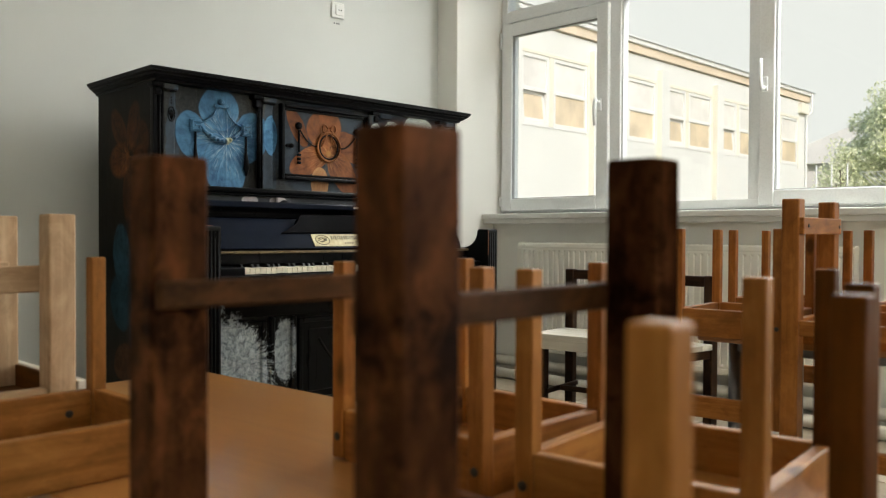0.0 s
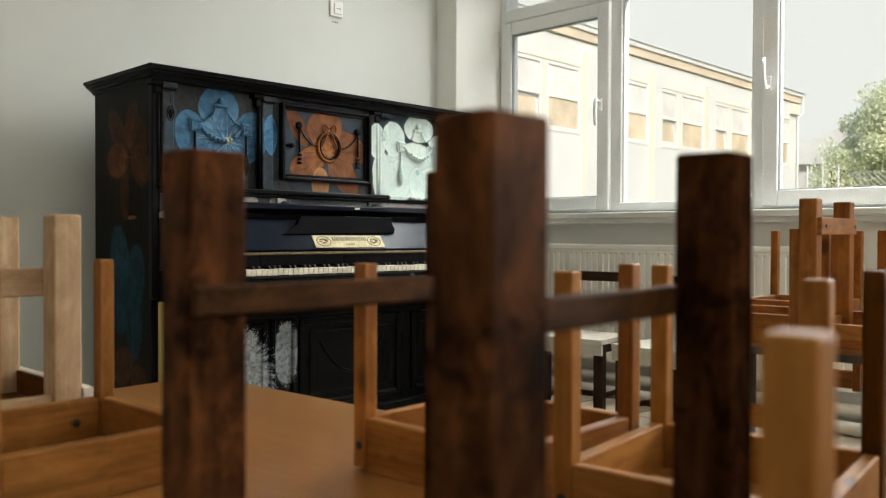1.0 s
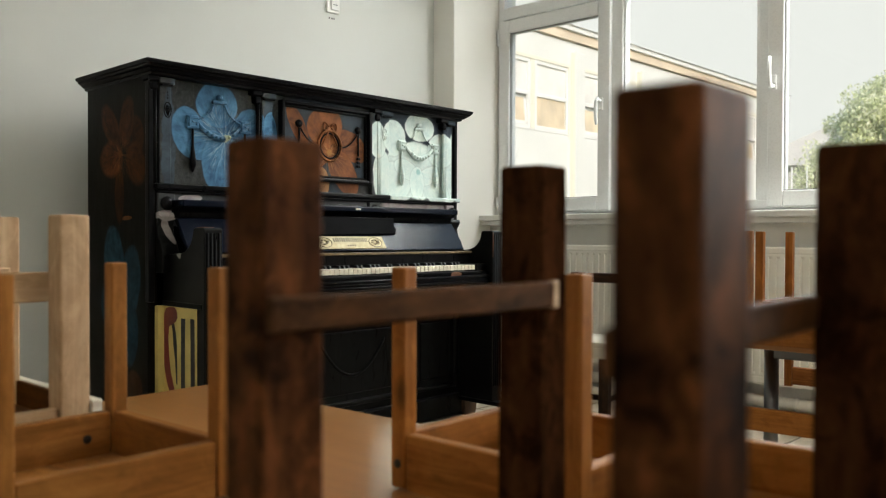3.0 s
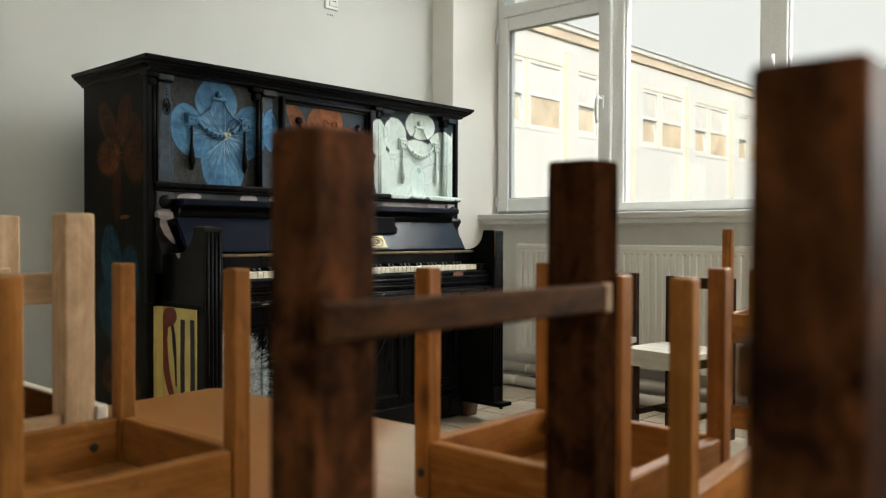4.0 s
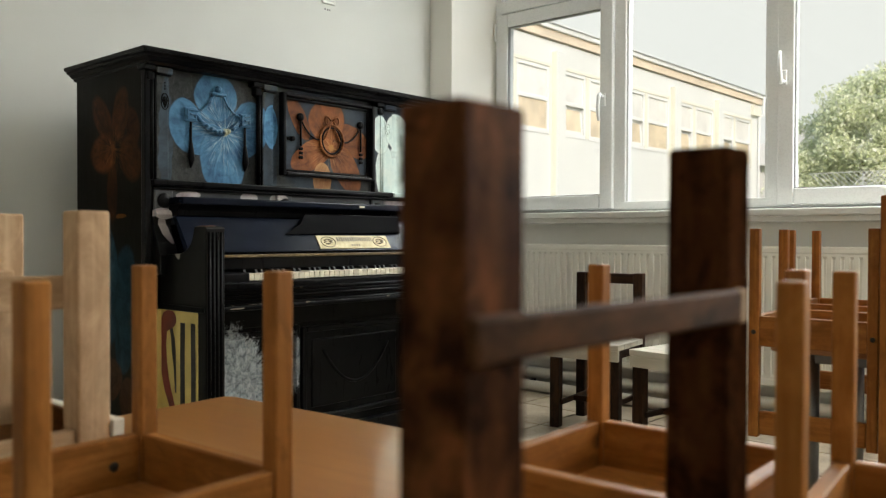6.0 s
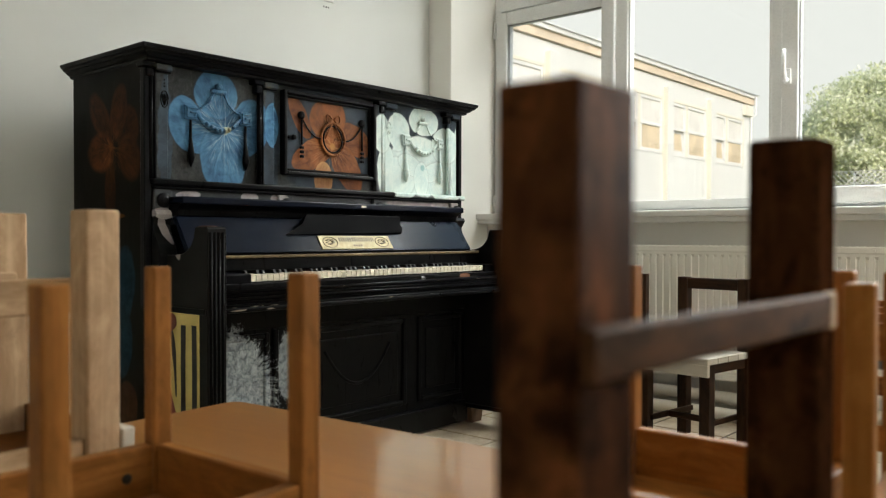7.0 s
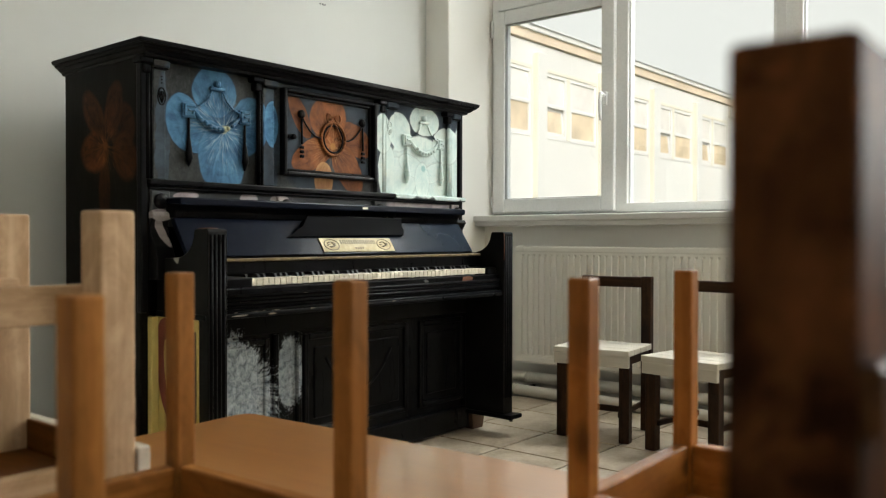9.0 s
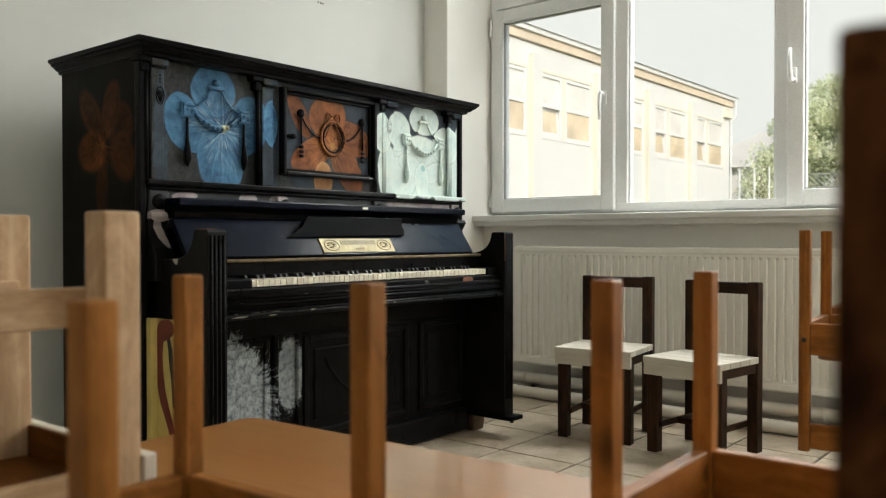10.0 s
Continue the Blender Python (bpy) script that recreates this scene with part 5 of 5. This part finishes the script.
def far_casement(y0, y1, tilted):
    """One half of a window pair: frame, sill, two panes, the lower one tilted inwards on one side."""
    cut = Z0 + 0.62
    bm = boxed(FX - 0.062, FX - 0.002, y0, y0 + 0.075, Z0, Z1 - 0.02, bevel=0.006)
    box(bm, FX - 0.062, FX - 0.002, y1 - 0.075, y1, Z0, Z1 - 0.02, bevel=0.006)
    for z in (Z0, cut, Z1 - 0.095):
        box(bm, FX - 0.062, FX - 0.001, y0 + 0.07, y1 - 0.07, z, z + 0.075, bevel=0.006)
    w = sp("window", bm, FRAME_FAR)
    sp("sill", boxed(FX - 0.062, FX + 0.012, y0 - 0.02, y1 + 0.02, Z0 - 0.03, Z0, bevel=0.004), FRAME_FAR, w)
    sp("pane", boxed(FX - 0.04, FX - 0.03, y0 + 0.06, y1 - 0.06, cut + 0.06, Z1 - 0.08, bevel=0), PANE_UP, w)
    a, b, lo, hi = y0 + 0.08, y1 - 0.08, Z0 + 0.08, cut - 0.005
    if not tilted:
        sp("pane", boxed(FX - 0.04, FX - 0.03, a - 0.02, b + 0.02, lo - 0.02, hi + 0.02, bevel=0), PANE_FAR, w)
        return
    sp("curtain", boxed(FX - 0.108, FX - 0.102, a - 0.3, b + 0.3, lo - 0.05, hi + 0.1, bevel=0), PANE_UP, w, "pale curtain behind the tilted light")
    bm, glass = bmesh.new(), bmesh.new()
    lean = 0.09
    for p, q, h0, h1 in ((a, a + 0.05, 0, 1), (b - 0.05, b, 0, 1), (a, b, 0, 0.09), (a, b, 0.91, 1)):
        k = [(FX - 0.02 - lean * h * (hi - lo), y, lo + h * (hi - lo)) for y, h in ((p, h0), (q, h0), (q, h1), (p, h1))]
        f = [bm.verts.new(v) for v in k]
        g = [bm.verts.new((v[0] - 0.03, v[1], v[2])) for v in k]
        bm.faces.new(f), bm.faces.new(g[::-1])
        for i in range(4):
            bm.faces.new((f[i], g[i], g[(i + 1) % 4], f[(i + 1) % 4]))
    c = sp("tilted_light", bm, FRAME_FAR, w, "lower light tilted open inwards")
    glass.faces.new([glass.verts.new((FX - 0.035 - lean * h * (hi - lo), y, lo + h * (hi - lo))) for y, h in ((a + 0.04, 0.06), (b - 0.04, 0.06), (b - 0.04, 0.94), (a + 0.04, 0.94))])
    sp("tilted_pane", glass, PANE_FAR, w)


for a, b in bays:
    sp("reveal", boxed(FX - 0.22, FX + 0.012, b - 0.005, b + 0.045, Z0 - 0.1, Z1 + 0.06, bevel=0.005), YELLOW_WALL, label="yellow painted window reveal")
    sp("lintel", boxed(FX - 0.22, FX + 0.012, a, b - 0.005, Z1 - 0.02, Z1 + 0.05, bevel=0.005), YELLOW_WALL)
    sp("mullion", boxed(FX - 0.16, FX + 0.004, a + 0.83, a + 0.96, Z0, Z1 - 0.02, bevel=0.008), YELLOW_WALL)
    far_casement(a, a + 0.83, True)
    far_casement(a + 0.96, b - 0.006, False)
# Upright board replaces the soffit's underside, so no eave shade falls on the wall.
sp("frieze", boxed(FX - 8.2, FX + 0.06, 4.3, END + 0.20, 4.72, 4.905, bevel=0.008), SOFFIT, label="upright ochre board in place of the eave soffit")
sp("fascia", boxed(FX + 0.03, FX + 0.11, 4.3, END + 0.34, 4.90, 5.005, bevel=0.008), FRAME_FAR)
sp("roof", prism(bmesh.new(), [(FX + 0.115, 5.014), (FX + 0.12, 5.03), (FX - 4, 5.55), (FX - 8.4, 5.06), (FX - 8.4, 5.01)], "y", 4.2, END + 0.36, 0.008), ROOF)
sp("gutter", tube(bmesh.new(), [(FX + 0.13, 4.2, 5.012), (FX + 0.13, END + 0.40, 5.012)], 0.014, 8), FRAME_FAR)
sp("downpipe", tube(bmesh.new(), [(FX + 0.15, END + 0.10, 4.96), (FX + 0.15, END + 0.06, 4.42), (FX + 0.06, END - 0.05, 4.32), (FX + 0.05, END - 0.06, 2.0), (FX + 0.05, END - 0.06, -0.3)], 0.03, 10), FRAME_FAR)
sp("end_wall_trim", boxed(FX - 0.02, FX + 0.10, END - 0.55, END + 0.01, 4.36, 4.655, bevel=0.01), YELLOW_WALL)


# the far house behind the fence
def far_house(m):
    h = thing("far_house", m, "grey-roofed house standing behind the fence", "house")
    # Wall and roof are paled to sit in the same washed-out glare.
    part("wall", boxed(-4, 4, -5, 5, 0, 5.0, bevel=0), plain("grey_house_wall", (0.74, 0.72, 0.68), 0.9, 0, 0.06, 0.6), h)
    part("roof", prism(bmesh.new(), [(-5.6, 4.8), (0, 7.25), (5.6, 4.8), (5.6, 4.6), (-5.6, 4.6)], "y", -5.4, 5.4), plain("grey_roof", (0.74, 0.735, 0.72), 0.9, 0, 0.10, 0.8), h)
    part("window", boxed(-1.0, 0.2, -5.06, -4.98, 3.0, 4.2, bevel=0.01), PANE_FAR, h)
    return h


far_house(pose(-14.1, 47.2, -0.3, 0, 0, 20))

# fence between the yard and the garden
WIRE = plain("grey_fence_wire", (0.62, 0.63, 0.58), 0.5, 0.2)
fence = thing("lattice_fence", pose(-9.93, 26.0, -0.3), "pale lattice fence on white posts in front of the trees", "fence")
for x in (0.0, 0.45, 0.90, 2.7, 4.5, 6.3, 8.1, 9.45):
    part("post", tube(bmesh.new(), [(x, 0.06, 0), (x, 0.06, 3.28 if x < 1 else 2.96)], 0.024, 8), FRAME_FAR, fence)
bm = bmesh.new()
for i in range(64):
    x = 1.25 + i * 0.15
    tube(bm, [(x, 0, 1.4), (x + 1.6, 0, 3.0)], 0.014, 4)
    tube(bm, [(x + 1.6, 0.02, 1.4), (x, 0.02, 3.0)], 0.014, 4)
tagged(part("lattice", bm, WIRE, fence), kind="stuff")
part("rail", boxed(1.3, 9.5, -0.01, 0.012, 2.985, 3.01, bevel=0.003), WIRE, fence)


def leaf_material(name, dark, light):
    m, n, l, b = material(name)
    g = n.new("ShaderNodeNewGeometry")
    c = ramp(n, [(0.0, dark), (0.6, light), (1.0, tuple(min(1, x * 1.45) for x in light))])
    l.new(g.outputs["Random Per Island"], c.inputs[0])
    l.new(c.outputs[0], b.inputs["Base Color"])
    b.inputs["Roughness"].default_value = 0.4
    thin = n.new("ShaderNodeBsdfTranslucent")
    l.new(c.outputs[0], thin.inputs["Color"])
    mix = n.new("ShaderNodeMixShader")
    mix.inputs[0].default_value = 0.4
    l.new(b.outputs[0], mix.inputs[1])
    l.new(thin.outputs[0], mix.inputs[2])
    l.new(mix.outputs[0], n["Material Output"].inputs["Surface"])
    return m


# Leaf colours are paled far past real foliage to imitate window glare.
PALED_LEAF = leaf_material("glare_paled_leaves", (0.46, 0.51, 0.28), (0.78, 0.83, 0.55))
PALED_LEAF2 = leaf_material("glare_paled_light_leaves", (0.50, 0.55, 0.31), (0.82, 0.86, 0.60))
BARK = wood("tree_bark", (0.10, 0.085, 0.065), (0.24, 0.20, 0.155), "z", 0.9, None, False)


def tree(m, seed, height, spread, clumps, leaves, leaf, mat, label):
    """Trunk, limbs that fork, and a crown of clumps of single leaves."""
    rng = random.Random(seed)
    t = thing("tree", m, label, "tree", "garden trees")
    bm = tube(bmesh.new(), [(0, 0, 0), (0.05, 0, height * 0.2), (0.0, 0.08, height * 0.45), (0.1, 0, height * 0.8)], [height * k for k in (0.030, 0.024, 0.017, 0.005)], 10)
    tips = []
    for i in range(clumps):
        a, e = rng.uniform(0, 2 * math.pi), rng.uniform(-0.6, 1.0)
        r = spread * math.sqrt(max(0.05, 1 - e * e)) * rng.uniform(0.55, 1.05)
        tips.append(Vector((r * math.cos(a), r * math.sin(a), height * 0.58 + e * height * 0.40)))
    part("trunk", bm, BARK, t)
    bm = bmesh.new()
    for p in tips[:: max(1, clumps // 16)]:
        s = Vector((0, 0.05, height * rng.uniform(0.22, 0.5)))
        tube(bm, [s, s.lerp(p, 0.5) + Vector((0, 0, 0.3)), p], [height * k for k in (0.011, 0.006, 0.0024)], 6)
    part("limbs", bm, BARK, t)
    verts, faces = [], []
    for p in tips:
        size = rng.uniform(0.32, 0.75)
        for _ in range(leaves):
            d = Vector((rng.gauss(0, 1), rng.gauss(0, 1), rng.gauss(0, 0.8))).normalized() * size * rng.random() ** 0.4
            c = p + d
            u = Vector((rng.uniform(-1, 1), rng.uniform(-1, 1), rng.uniform(-1, 1))).normalized()
            v = u.orthogonal().normalized()
            w = leaf * rng.uniform(0.6, 1.3)
            i = len(verts)
            verts += [c - u * w, c - v * w * 0.45, c + u * w, c + v * w * 0.45]
            faces.append((i, i + 1, i + 2, i + 3))
    me = bpy.data.meshes.new("crown")
    me.from_pydata(verts, [], faces)
    me.materials.append(mat)
    crown = new("crown", me)
    crown.parent = t
    return t


tree(pose(-5.0, 31.5, -0.3), 4, 7.4, 3.0, 200, 240, 0.080, PALED_LEAF, "broad green leafy tree behind the fence")
tree(pose(-8.1, 31.0, -0.3), 9, 6.5, 2.3, 185, 280, 0.078, PALED_LEAF2, "rounded light green tree behind the fence")
tree(pose(-2.6, 34.0, -0.3), 12, 9.5, 3.2, 150, 200, 0.09, PALED_LEAF2, "tall green tree at the garden's edge")

tree(pose(-10.25, 28.9, -0.3), 21, 4.1, 0.55, 30, 150, 0.060, PALED_LEAF2, "small light green tree beside the school wing")


# ---- floor tiles ----
def tile_material():
    m, n, l, b = material("beige_floor_tile")
    v = coords(n, l, (1, 1, 1))
    t, u = noise_tex(n, l, v.outputs[0], 7.0, 5, 0.6, 0.5), noise_tex(n, l, v.outputs[0], 60.0, 3)
    c = ramp(n, [(0.3, (0.225, 0.170, 0.110)), (0.50, (0.385, 0.315, 0.225)), (0.72, (0.53, 0.465, 0.37))])
    l.new(maths(n, l, "ADD", maths(n, l, "MULTIPLY", t.outputs[0], 0.75), maths(n, l, "MULTIPLY", u.outputs[0], 0.25)), c.inputs[0])
    info = n.new("ShaderNodeObjectInfo")
    hsv = n.new("ShaderNodeHueSaturation")
    l.new(maprange(n, l, info.outputs["Random"], 0, 1, 0.94, 1.05), hsv.inputs["Value"])
    l.new(c.outputs[0], hsv.inputs["Color"])
    l.new(hsv.outputs[0], b.inputs["Base Color"])
    l.new(maprange(n, l, t.outputs[0], 0.3, 0.7, 0.36, 0.42), b.inputs["Roughness"])
    return m


TILE, PITCH = tile_material(), 0.3335
whole = mesh_of("tile", boxed(0.0052, PITCH - 0.0052, 0.0052, PITCH - 0.0052, -0.006, 0.0, bevel=0.0015), TILE)
rest = bmesh.new()
i0, j0 = math.floor((WX + 2.5) / PITCH), math.floor((Y0 - 2.897) / PITCH)
for i in range(i0, math.ceil((X1 + 2.5) / PITCH)):
    for j in range(j0, math.ceil((WY - 2.897) / PITCH)):
        a, b = -2.5 + i * PITCH, 2.897 + j * PITCH
        if a >= WX and a < -0.9 and b > 0.9 and b + PITCH < WY:
            t = new("tile", whole)
            t.parent, t.location = floor, (a, b, 0)
        else:
            x0, x1, y0, y1 = max(a + 0.002, WX), min(a + PITCH - 0.002, X1), max(b + 0.002, Y0), min(b + PITCH - 0.002, WY)
            if x1 - x0 > 0.01 and y1 - y0 > 0.01:
                box(rest, x0, x1, y0, y1, -0.006, 0.0, bevel=0)
tagged(part("other_tiles", rest, TILE, floor), kind="stuff")
